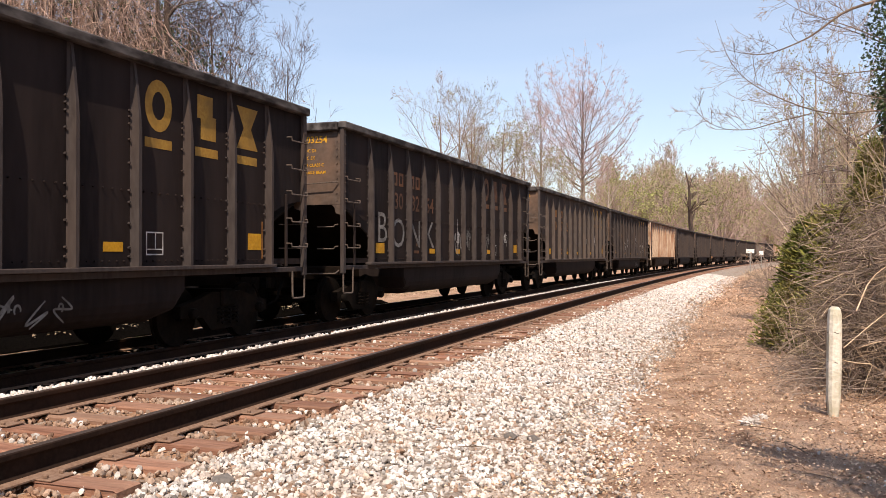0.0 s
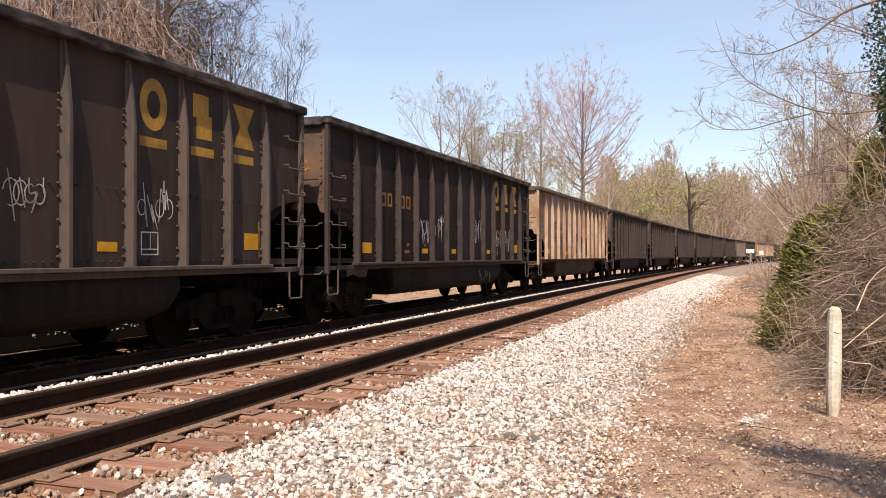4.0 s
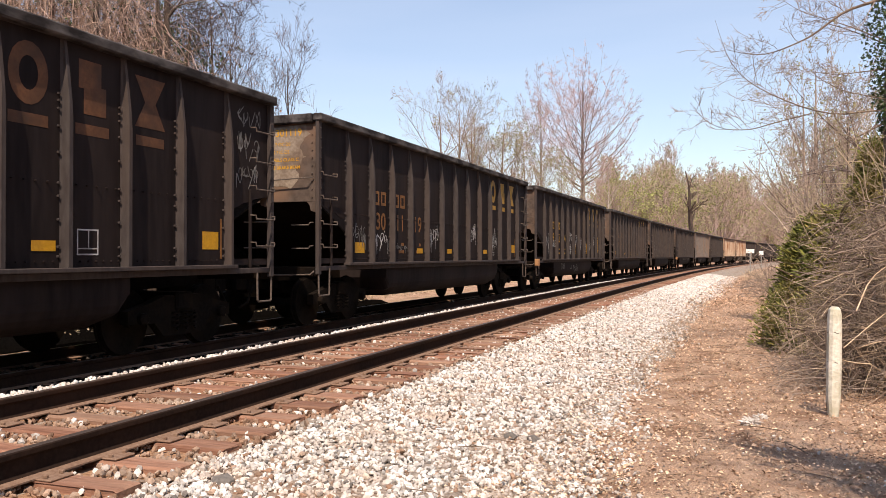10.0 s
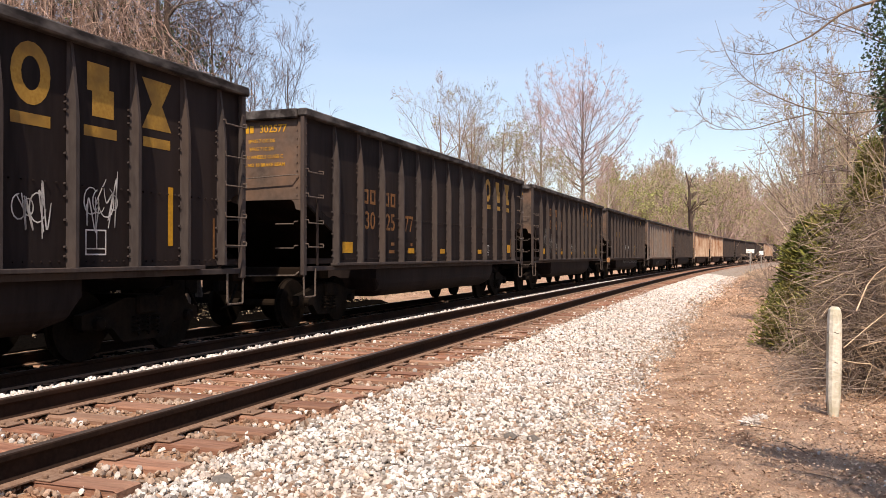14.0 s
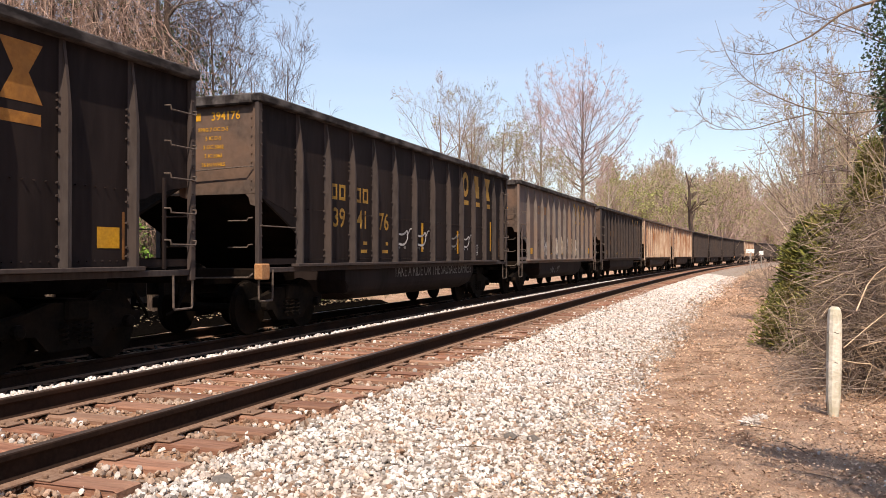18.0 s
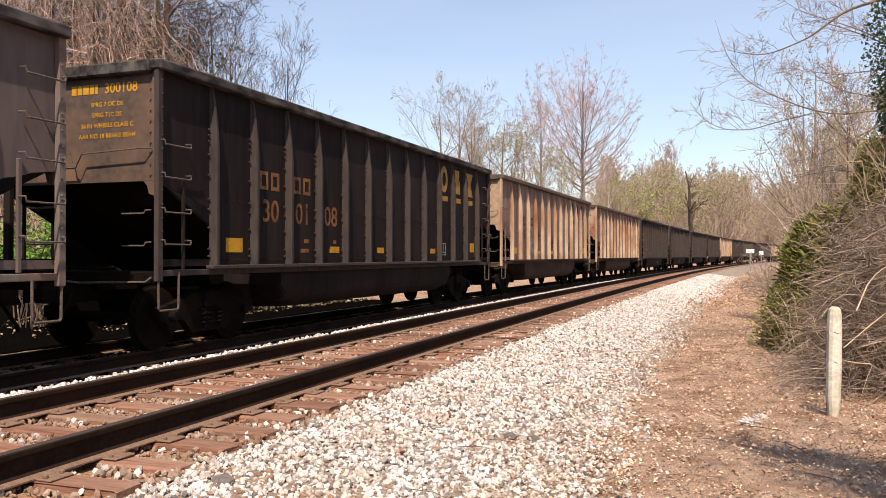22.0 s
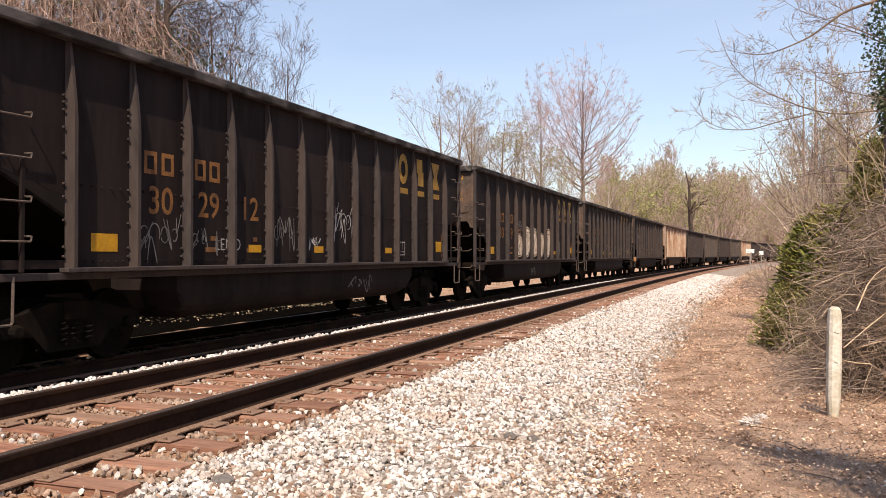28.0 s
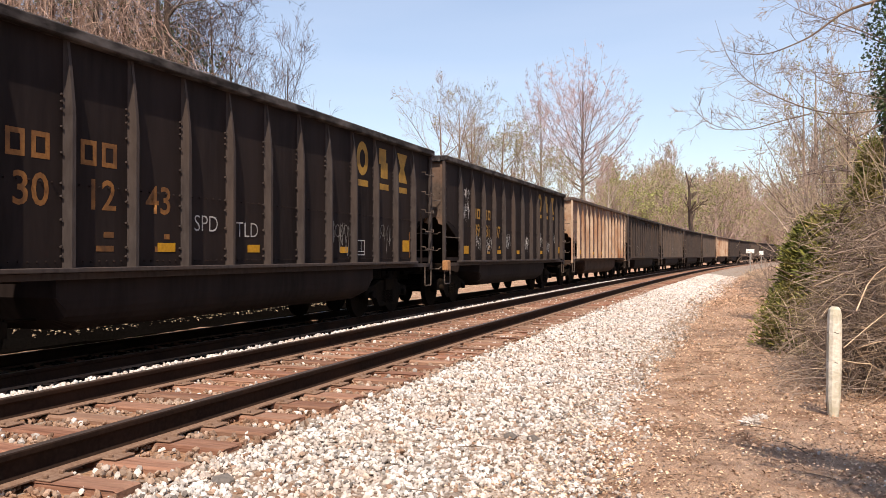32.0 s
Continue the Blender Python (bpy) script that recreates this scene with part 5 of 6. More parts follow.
def sprout(rng, P, L, R, each, t0, t1, angle, ratio, up, m=4, wander=0.12, thin=0.55, tip=0.25, least=0.004):
    """Child branches on the polylines P: each per parent, between t0 and t1 of its length."""
    B, k, _ = P.shape
    par = np.repeat(np.arange(B), each)
    n = len(par)
    t = t0 + (t1 - t0) * rng.rand(n)
    x = t * (k - 1)
    i = np.minimum(x.astype(int), k - 2)
    w = (x - i)[:, None]
    base = P[par, i] * (1 - w) + P[par, i + 1] * w
    d = P[par, i + 1] - P[par, i]
    d /= np.linalg.norm(d, axis=1, keepdims=True) + 1e-9
    side = np.cross(d, rng.normal(size=(n, 3)))
    side /= np.linalg.norm(side, axis=1, keepdims=True) + 1e-9
    a = np.radians(angle) * rng.uniform(0.65, 1.35, n)[:, None]
    d = d * np.cos(a) + side * np.sin(a)
    ln = L[par] * ratio * (1.15 - 0.6 * (t - t0) / max(t1 - t0, 1e-6)) * rng.uniform(0.6, 1.25, n)
    r0 = np.maximum((R[par, i] * (1 - w[:, 0]) + R[par, i + 1] * w[:, 0]) * thin, least)
    Q = np.empty((n, m, 3))
    Q[:, 0] = base
    for j in range(1, m):
        d = d + rng.normal(0, wander, (n, 3)) + np.array([0, 0, up])
        d /= np.linalg.norm(d, axis=1, keepdims=True)
        Q[:, j] = Q[:, j - 1] + d * (ln / (m - 1))[:, None]
    RR = r0[:, None] * np.linspace(1, tip, m)[None]
    return Q, ln, np.maximum(RR, least * 0.6)


def trunk_line(rng, height, radius, m=9, lean=0.03, tip=0.12):
    P = np.zeros((1, m, 3))
    P[0, :, 2] = np.linspace(0, height, m)
    P[0, 1:, :2] = np.cumsum(rng.normal(0, lean * height / m * 2, (m - 1, 2)), 0)
    R = radius * (1 - (1 - tip) * np.linspace(0, 1, m) ** 0.9)[None]
    R[0, 0] *= 1.3
    return P, np.array([height]), R


def tree_arrays(seed, height, radius, limbs, subs, twigs, fine, crown0=0.3, limb_angle=48, limb_ratio=0.42, up=0.12, least=0.006, wander=0.12, lean=0.03):
    """Wood of a leafless tree: (trunk and limbs), (branches and twigs), and the twigs' tips."""
    rng = np.random.RandomState(seed)
    P0, L0, R0 = trunk_line(rng, height * 0.86, radius, 9, lean)
    P1, L1, R1 = sprout(rng, P0, L0, R0, limbs, crown0, 1.0, limb_angle, limb_ratio, up, 6, wander, 0.5, least=least)
    P2, L2, R2 = sprout(rng, P1, L1, R1, subs, 0.2, 1.0, 42, 0.5, up * 0.8, 5, wander, 0.55, least=least)
    P3, L3, R3 = sprout(rng, P2, L2, R2, twigs, 0.15, 1.0, 38, 0.55, up * 0.6, 4, wander, 0.6, least=least)
    wood = join([tubes(P0, R0, 9), tubes(P1, R1, 6)])
    chunks = [tubes(P2, R2, 4), tubes(P3, R3, 3)]
    last = P3
    if fine:
        P4, L4, R4 = sprout(rng, P3, L3, R3, fine, 0.2, 1.0, 36, 0.6, up * 0.5, 3, wander, 0.7, least=least * 0.8)
        chunks.append(tubes(P4, R4, 3))
        last = P4
    return wood, join(chunks), last[:, 1:].reshape(-1, 3)


def bud_arrays(tips, rng, size, share):
    """Small leaves at the twigs' tips, as single folded quads."""
    P = tips[rng.rand(len(tips)) < share]
    P = P + rng.normal(0, size * 0.5, P.shape)
    n = len(P)
    base = np.array([(-0.5, 0, 0), (0, 0.36, 0.15), (0.5, 0, 0), (0, -0.36, 0.15)])
    V = np.einsum("nij,nkj->nki", turns(rng, n), base[None] * (size * rng.uniform(0.6, 1.4, n))[:, None, None]) + P[:, None]
    return V.reshape(-1, 3), np.arange(n * 4).reshape(-1, 4)


KINDS = {}


def tree(kind, x, y, z, turn, scale, label, group, **spec):
    """A tree in parts: trunk with limbs, crown of twigs, young leaves where it has them."""
    if kind not in KINDS:
        bark, twig, bud, bud_size, share = spec.pop("look")
        wood, crown, tips = (oval_arrays if "wide" in spec else tree_arrays)(**spec)
        meshes = [("trunk", raw_mesh("trunk", *wood, [M[bark]], True)), ("crown", raw_mesh("crown", *crown, [M[twig]]))]
        if bud:
            meshes.append(("leaves", raw_mesh("leaves", *bud_arrays(tips, np.random.RandomState(spec["seed"]), bud_size, share), [M[bud]])))
        KINDS[kind] = meshes
    top = new("tree")
    top.matrix_basis = pose(x, y, z, 0, 0, turn) @ Matrix.Diagonal((scale, scale, scale, 1))
    for name, me in KINDS[kind]:
        ob = new(name, me)
        ob.parent = top
    return tagged(top, label, "tree", group)


def track_off(x, y):
    """How far to the right of the near track a plan position is."""
    return RADIUS - math.hypot(x - TRACK_X - RADIUS, y - CURVE_Y) if y > CURVE_Y else x - TRACK_X


def earth_at(x, y):
    """Height of the earth at a plan position."""
    return float(ground_z(track_off(x, y)))


def plant(kind, px, depth, scale, turn, label, group="trees behind the train", sink=0.15, **spec):
    x, y = at(px, depth)
    return tree(kind, x, y, earth_at(x, y) - sink, turn, scale, label, group, **spec)


def oval_arrays(seed, height, radius, low, wide, limbs, subs, twigs, fine, least):
    """Wood of a leafless tree whose long limbs sweep upwards to fill an oval crown."""
    rng = np.random.RandomState(seed)
    P0, L0, R0 = trunk_line(rng, height * 0.82, radius, 12, 0.010, 0.03)
    mid, half = (low + height) / 2, (height - low) / 2
    k = np.arange(limbs) / (limbs - 1)
    h0 = low + (0.70 * height - low) * k
    u = -0.45 + 1.43 * k ** 0.75 + rng.uniform(-0.14, 0.14, limbs)
    u = np.clip(u, -0.6, 0.985)
    reach = wide * np.sqrt(1 - np.abs(u) ** 2.7) * rng.uniform(0.8, 1.0, limbs)
    top = np.maximum(mid + half * u, h0 + 0.8)
    a = np.arange(limbs) * 2.4 + rng.uniform(-0.3, 0.3, limbs)
    m = 8
    t = np.linspace(0, 1, m)[None]
    r = 2 * t * (1 - t) * (reach * 0.66)[:, None] + t ** 2 * reach[:, None]
    z = (1 - t) ** 2 * h0[:, None] + 2 * t * (1 - t) * (h0 + (top - h0) * 0.34)[:, None] + t ** 2 * top[:, None]
    zi = np.interp(h0, P0[0, :, 2], np.arange(12))
    ox = np.interp(h0, P0[0, :, 2], P0[0, :, 0])[:, None]
    oy = np.interp(h0, P0[0, :, 2], P0[0, :, 1])[:, None]
    P1 = np.stack([ox + r * np.cos(a)[:, None], oy + r * np.sin(a)[:, None], z], -1)
    P1[:, 2:] += np.cumsum(rng.normal(0, 0.10, (limbs, m - 2, 3)), 1)
    R1 = (np.interp(zi, np.arange(12), R0[0]) * rng.uniform(0.2, 0.42, limbs))[:, None] * np.linspace(1, 0.12, m)[None]
    R1 = np.maximum(R1, least)
    L1 = np.linalg.norm(np.diff(P1, axis=1), axis=2).sum(1)
    P2, L2, R2 = sprout(rng, P1, L1, R1, subs, 0.12, 0.97, 40, 0.17, 0.05, 5, 0.08, 0.5, least=least)
    P3, L3, R3 = sprout(rng, P2, L2, R2, twigs, 0.1, 1.0, 32, 0.5, 0.06, 4, 0.1, 0.6, least=least)
    P4, L4, R4 = sprout(rng, P3, L3, R3, fine, 0.2, 1.0, 34, 0.6, 0.04, 3, 0.1, 0.7, least=least * 0.85)
    return join([tubes(P0, R0, 9), tubes(P1, R1, 5)]), join([tubes(P2, R2, 3), tubes(P3, R3, 3), tubes(P4, R4, 3)]), P4[:, 1:].reshape(-1, 3)


SYCAMORE = dict(seed=3, height=24.4, radius=0.46, low=8.2, wide=6.6, limbs=52, subs=16, twigs=6, fine=4, least=0.008, look=("grey_bark", "twig", None, 0, 0))
NARROW = dict(seed=4, height=23.6, radius=0.28, low=7.5, wide=3.6, limbs=30, subs=13, twigs=6, fine=4, least=0.008, look=("grey_bark", "twig", None, 0, 0))
WHITE_TRUNK = dict(seed=6, height=14.2, radius=0.22, low=3.2, wide=3.6, limbs=18, subs=8, twigs=6, fine=2, least=0.0105, look=("pale_bark", "twig", None, 0, 0))
BARE = dict(seed=5, height=14, radius=0.2, limbs=16, subs=7, twigs=6, fine=2, crown0=0.2, limb_angle=46, limb_ratio=0.46, up=0.12, least=0.008, look=("bark", "grey_twig", "bud", 0.12, 0.12))
GREENING = dict(seed=9, height=15, radius=0.2, limbs=15, subs=7, twigs=5, fine=2, crown0=0.22, limb_angle=44, limb_ratio=0.44, up=0.14, least=0.009, look=("bark", "grey_twig", "bud", 0.17, 0.42))
SLENDER = dict(seed=14, height=12, radius=0.12, limbs=14, subs=6, twigs=5, fine=2, crown0=0.25, limb_angle=34, limb_ratio=0.40, up=0.15, least=0.006, look=("dark_bark", "slim_twig", "redbud", 0.09, 0.05))
WIDE = dict(seed=22, height=13, radius=0.24, limbs=16, subs=8, twigs=6, fine=2, crown0=0.2, limb_angle=58, limb_ratio=0.55, up=0.07, least=0.006, look=("dark_bark", "slim_twig", "redbud", 0.07, 0.06))

plant("sycamore", 0.172, 88, 1.0, 20, "tall leafless sycamore with a pale mottled trunk", **SYCAMORE)
plant("narrow_sycamore", 0.121, 95, 1.0, 140, "leafless sycamore with fine pinkish twigs", **NARROW)
for px, d, sc, turn in ((-0.004, 62, 1.02, 10), (0.035, 66, 1.06, 80), (0.075, 70, 1.05, 200), (0.02, 74, 1.15, 300)):
    plant("bare", px, d, sc, turn, "bare brown tree with a first hint of leaves", **BARE)
for px, d, sc, turn in ((0.06, 78, 0.86, 30), (0.10, 80, 0.92, 120), (0.145, 84, 0.78, 250), (0.21, 92, 0.62, 60), (0.05, 68, 0.72, 170), (0.085, 72, 0.76, 310), (0.12, 76, 0.72, 45), (0.155, 80, 0.66, 100)):
    plant("greening", px, d, sc, turn, "tree with fresh yellow-green spring leaves", **GREENING)
plant("white_sycamore", 0.2045, 84, 1.0, 260, "small leafless sycamore with a white trunk", **WHITE_TRUNK)
for px, d, sc, turn in ((-0.188, 30, 0.86, 0), (-0.225, 31, 0.78, 70), (-0.262, 29, 0.86, 150), (-0.30, 27, 0.85, 210), (-0.335, 28, 0.9, 100), (-0.245, 34, 0.88, 250), (-0.375, 27, 0.85, 20), (-0.31, 30, 0.95, 330), (-0.28, 25, 0.9, 120), (-0.345, 25, 1.0, 310)):
    plant("slender", px, d, sc, turn, "slender leafless tree on the bank", **SLENDER)
for px, d, sc, turn in ((-0.43, 23, 0.9, 140), (-0.52, 24, 1.0, 260)):
    plant("wide", px, d, sc, turn, "dark leafless tree with spreading limbs", **WIDE)
plant("snag", 0.303, 112, 1.12, 40, "dark dead tree with a broken top", seed=41, height=14, radius=0.5, limbs=9, subs=4, twigs=3, fine=0, crown0=0.3, limb_angle=52, limb_ratio=0.26, up=0.04, least=0.04, lean=0.09, look=("dark_bark", "dark_bark", None, 0, 0))


# ---- vine tangle on the bank ----
def stems(rng, base, height, spread, droop, m=7, r=0.006):
    """Arching stems from base points: up, outwards and down again."""
    n = len(base)
    a = rng.uniform(0, math.tau, n)
    t = np.linspace(0, 1, m)[None]
    out = (spread * rng.uniform(0.3, 1, n))[:, None] * t ** 1.3
    z = (height * rng.uniform(0.5, 1.1, n))[:, None] * (t * 1.5 - droop * t ** 2.4)
    P = np.stack([base[:, 0:1] + np.cos(a)[:, None] * out, base[:, 1:2] + np.sin(a)[:, None] * out, base[:, 2:3] + z], -1)
    P[:, 1:] += np.cumsum(rng.normal(0, 0.035 * height, (n, m - 1, 3)), 1)
    R = r * rng.uniform(0.6, 1.4, n)[:, None] * np.linspace(1.2, 0.4, m)[None]
    return P, np.full(n, height), R


def vine_curtain(px, depth, width, height, count, seed, label):
    """A thick curtain of hanging dry vines, with evergreen leaves caught in it."""
    rng = np.random.RandomState(seed)
    x, y = at(px, depth)
    top = new("vine_curtain")
    top.location = (x, y, earth_at(x, y) - 0.1)
    n = count
    a = rng.normal(0, width * 0.4, n)
    c, s = math.cos(YAW), math.sin(YAW)
    depth_j = rng.normal(0, 0.8, n)
    z0 = height * rng.uniform(0.35, 1.05, n) * (1 - 0.25 * (np.abs(a) / width) ** 2)
    m = 7
    t = np.linspace(0, 1, m)[None]
    drop = rng.uniform(1.0, 3.2, n)[:, None]
    swing = rng.normal(0, 0.9, n)[:, None]
    u = a[:, None] + swing * t + 0.12 * np.cumsum(rng.normal(0, 1, (n, m)), 1)
    v = depth_j[:, None] + 0.12 * np.cumsum(rng.normal(0, 1, (n, m)), 1)
    z = np.maximum(z0[:, None] + 0.5 * np.sin(t * 3) * rng.rand(n)[:, None] - drop * t ** 1.6, 1.75)
    P = np.stack([u * c - v * s, u * s + v * c, z], -1)
    R = (rng.uniform(0.003, 0.012, n))[:, None] * np.linspace(1.1, 0.6, m)[None]
    side = sprout(rng, P, np.full(n, 1.6), R, 3, 0.1, 1, 50, 0.5, -0.02, 4, 0.25, 0.6, least=0.004)
    ob = new("vines", raw_mesh("vines", *join([tubes(P, R, 3), tubes(side[0], side[2], 3)]), [M["vine"]]))
    ob.parent = top
    # added dark leaves behind the vines, in place of shade in the gaps
    k = rng.randint(0, n, 4200)
    back = P[k, rng.randint(0, m, 4200)] + rng.normal(0, 0.25, (4200, 3)) + np.array([-s, c, 0]) * 1.5
    leaves("leaves", back, rng.uniform(0.08, 0.17, len(back)), M["ivy"], rng, False, "dark leaf layer standing for shade inside the tangle", parent=top)
    k = rng.randint(0, n, 5200)
    green = P[k, rng.randint(0, m, 5200)] + rng.normal(0, 0.2, (5200, 3)) - np.array([-s, c, 0]) * 0.5
    green = green[(np.sin(green[:, 0] * 1.7 + seed) + np.cos(green[:, 2] * 1.3) > 0.35)]
    leaves("leaves", green, rng.uniform(0.05, 0.12, len(green)), M["olive"], rng, False, "olive green leaves", parent=top)
    for j in (-0.5, 0.1, 0.55):
        g = Geo()
        px0, r = j * width, random.Random(seed + int(j * 10))
        pts = [(px0 * c + r.uniform(-0.1, 0.1), px0 * s + r.uniform(-0.1, 0.1), height * q) for q in (0, 0.25, 0.5, 0.75, 1.0)]
        g.tube(pts, [0.16, 0.13, 0.11, 0.08, 0.04], 8)
        part("trunk", g, M["dark_bark"], top)
    return tagged(top, label, "vines", "vine-covered trees on the bank")


vine_curtain(-0.50, 21, 2.8, 9.8, 1500, 51, "brown tangle of hanging vines over old trunks")
vine_curtain(-0.405, 22, 2.0, 9.4, 1300, 52, "thick curtain of dry hanging vines")
vine_curtain(-0.345, 24, 1.2, 8.4, 420, 53, "thin curtain of dry vines with few leaves")


# ---- far woods, joined ----
def woods(name, spots, spec, seed, twig, bud, bud_size, share, label, plan=False, lo=-400, hi=-9):
    rng = np.random.RandomState(seed)
    kinds = [tree_arrays(seed=seed + i, **spec) for i in range(4)]
    wood, budc = [], []
    for px, d, h in spots:
        k = kinds[rng.randint(4)]
        x, y = (px, d) if plan else at(px, d)
        if not lo < track_off(x, y) < hi:
            continue
        a, sc = rng.uniform(0, math.tau), h / spec["height"]
        rot = np.array([(math.cos(a), -math.sin(a), 0), (math.sin(a), math.cos(a), 0), (0, 0, 1)]) * sc
        move = np.array([x, y, earth_at(x, y) - 0.3])
        for v, f in k[:2]:
            wood.append((v @ rot.T + move, f))
        if share:
            v, f = bud_arrays(k[2], rng, bud_size / sc, share)
            budc.append((v @ rot.T + move, f))
    ob = tagged(new(name, raw_mesh(name, *join(wood), [M[twig]])), label, "woods", kind="stuff")
    if budc:
        tagged(new("woodland_leaves", raw_mesh("woodland_leaves", *join(budc), [M[bud]])), "thin spring leaves on the woods", "leaves", kind="stuff")
    return ob


FAR = dict(height=12, radius=0.16, limbs=12, subs=5, twigs=4, fine=0, crown0=0.12, limb_angle=42, limb_ratio=0.45, up=0.12, least=0.022)
rw = np.random.RandomState(77)
spots = [(px, d, d * (0.092 + 0.016 * math.sin(px * 75) + 0.010 * math.sin(px * 190) + rw.uniform(-0.018, 0.016))) for px, d in ((rw.uniform(0.20, 0.46), rw.uniform(125, 270)) for _ in range(260))]
woods("far_woods", spots, FAR, 61, "far_twig", "far_bud", 0.28, 0.7, "far woods in thin spring leaf")
spots = [(px, d, d * rw.uniform(0.045, 0.07)) for px, d in ((rw.uniform(0.12, 0.45), rw.uniform(80, 230)) for _ in range(300))]
woods("brush_woods", spots, dict(FAR, least=0.016), 66, "far_twig", None, 0.2, 0.0, "reddish-brown leafless brush behind the train")
spots = [(px, d, d * rw.uniform(0.055, 0.085)) for px, d in ((rw.uniform(0.36, 0.52), rw.uniform(105, 300)) for _ in range(150))]
woods("brush_woods", spots, dict(FAR, least=0.022), 68, "far_twig", None, 0.3, 0, "brown leafless woods where the track bends away", lo=6.5, hi=400)
spots = [(px, d, d * rw.uniform(0.06, 0.09)) for px, d in ((rw.uniform(0.30, 0.48), rw.uniform(230, 360)) for _ in range(110))]
woods("far_woods", spots, dict(FAR, least=0.03), 69, "far_twig", "far_bud", 0.4, 0.3, "farthest woods beyond the bend")
spots = [(px, d, d * rw.uniform(0.092, 0.122)) for px, d in ((rw.uniform(0.315, 0.39), rw.uniform(140, 230)) for _ in range(60))]
woods("far_woods", spots, dict(FAR, least=0.02), 73, "far_twig", "far_bud", 0.3, 0.45, "taller woods in thin leaf before the bend")
spots = [(rw.uniform(-0.12, 0.22), rw.uniform(60, 110), rw.uniform(4, 8)) for _ in range(40)] + [(rw.uniform(-0.26, -0.1), rw.uniform(30, 60), rw.uniform(3, 5)) for _ in range(20)]
woods("brush_woods", spots, dict(FAR, least=0.014), 71, "grey_twig", "bud", 0.2, 0.2, "leafless brush along the far side of the tracks")
spots = [(rw.uniform(0.40, 0.62), rw.uniform(34, 110), rw.uniform(7, 12)) for _ in range(95)]
woods("side_woods", spots, dict(FAR, least=0.012), 81, "grey_twig", "bud", 0.10, 0.6, "brown leafless woods beside the track", lo=7, hi=400)
spots = [(rw.uniform(0.44, 0.62), rw.uniform(20, 36), rw.uniform(2.5, 5)) for _ in range(26)]
woods("side_brush", spots, dict(FAR, least=0.008), 86, "grey_twig", "bud", 0.07, 0.1, "leafless brush beside the path", lo=6, hi=400)


# ---- right-hand edge: cedar, thicket, overhanging tree ----
def cedar(px, depth, height, width, count, seed, label):
    """A cedar: trunk, boughs and many small sprays of needles in an uneven cone."""
    rng = np.random.RandomState(seed)
    x, y = at(px, depth)
    top = new("cedar")
    top.location = (x, y, earth_at(x, y) - 0.1)
    P0, L0, R0 = trunk_line(rng, height, 0.07)
    part_wood = sprout(rng, P0, L0 * 0 + width * 1.1, R0, 90, 0.03, 1.0, 75, 0.55, 0.1, 4, 0.15, 0.4)
    ob = new("trunk", raw_mesh("trunk", *join([tubes(P0, R0, 7), tubes(part_wood[0], part_wood[2], 4)]), [M["dark_bark"]]))
    ob.parent = top
    z = height * rng.uniform(0.03, 1.0, count) ** 0.9
    lump = 0.86 + 0.14 * np.sin(z * 4.1 + seed) * np.cos(z * 2.3)
    a = rng.uniform(0, math.tau, count)
    lump *= 0.85 + 0.17 * np.sin(3 * a + z * 2) + rng.normal(0, 0.1, count)
    r = width * lump * (1.03 - (z / height) ** 1.4) * rng.uniform(0.35, 1.0, count) ** 0.5
    C = np.stack([r * np.cos(a), r * np.sin(a), z], 1)
    d = np.stack([np.cos(a), np.sin(a), rng.uniform(0.1, 1.2, count)], 1)
    d /= np.linalg.norm(d, axis=1, keepdims=True)
    each = 5
    base = np.repeat(C, each, 0) + rng.normal(0, 0.09, (count * each, 3))
    dd = np.repeat(d, each, 0) + rng.normal(0, 0.45, (count * each, 3))
    dd /= np.linalg.norm(dd, axis=1, keepdims=True)
    side = np.cross(dd, rng.normal(size=dd.shape))
    side /= np.linalg.norm(side, axis=1, keepdims=True)
    ln = rng.uniform(0.07, 0.15, (len(base), 1))
    V = np.stack([base, base + dd * ln * 0.5 + side * 0.016, base + dd * ln, base + dd * ln * 0.5 - side * 0.016], 1)
    ob = new("needles", raw_mesh("needles", V.reshape(-1, 3), np.arange(len(base) * 4).reshape(-1, 4), [M["cedar"]]))
    ob.parent = top
    tagged(ob, "dark green needles", kind="stuff")
    return tagged(top, label, "cedar", "cedars beside the path")


cedar(0.457, 13.2, 2.1, 1.1, 6500, 91, "low dark green cedar bush beside the path")
cedar(0.486, 12.6, 2.2, 0.95, 5000, 92, "small dark green cedar behind the post")
cedar(0.537, 15.5, 3.7, 1.35, 6000, 93, "green cedar standing in the thicket")


def thicket(px0, px1, d0, d1, count, height, spread, seed, material, label, r=0.005, z=-0.42, droop=0.9):
    rng = np.random.RandomState(seed)
    base = []
    for i in range(count):
        d = rng.uniform(d0, d1)
        x, y = at(rng.uniform(px0, px1), d)
        base.append((x, y, earth_at(x, y) - 0.05))
    P, L, R = stems(rng, np.array(base), height, spread, droop, 8, r)
    S = sprout(rng, P, L, R, 6, 0.15, 1.0, 58, 0.36, 0.0, 5, 0.28, 0.6, least=0.0016)
    ob = new("thicket", raw_mesh("thicket", *join([tubes(P, R, 4), tubes(S[0], S[2], 3)]), [M[material]]))
    return tagged(ob, label, "brush", kind="stuff")


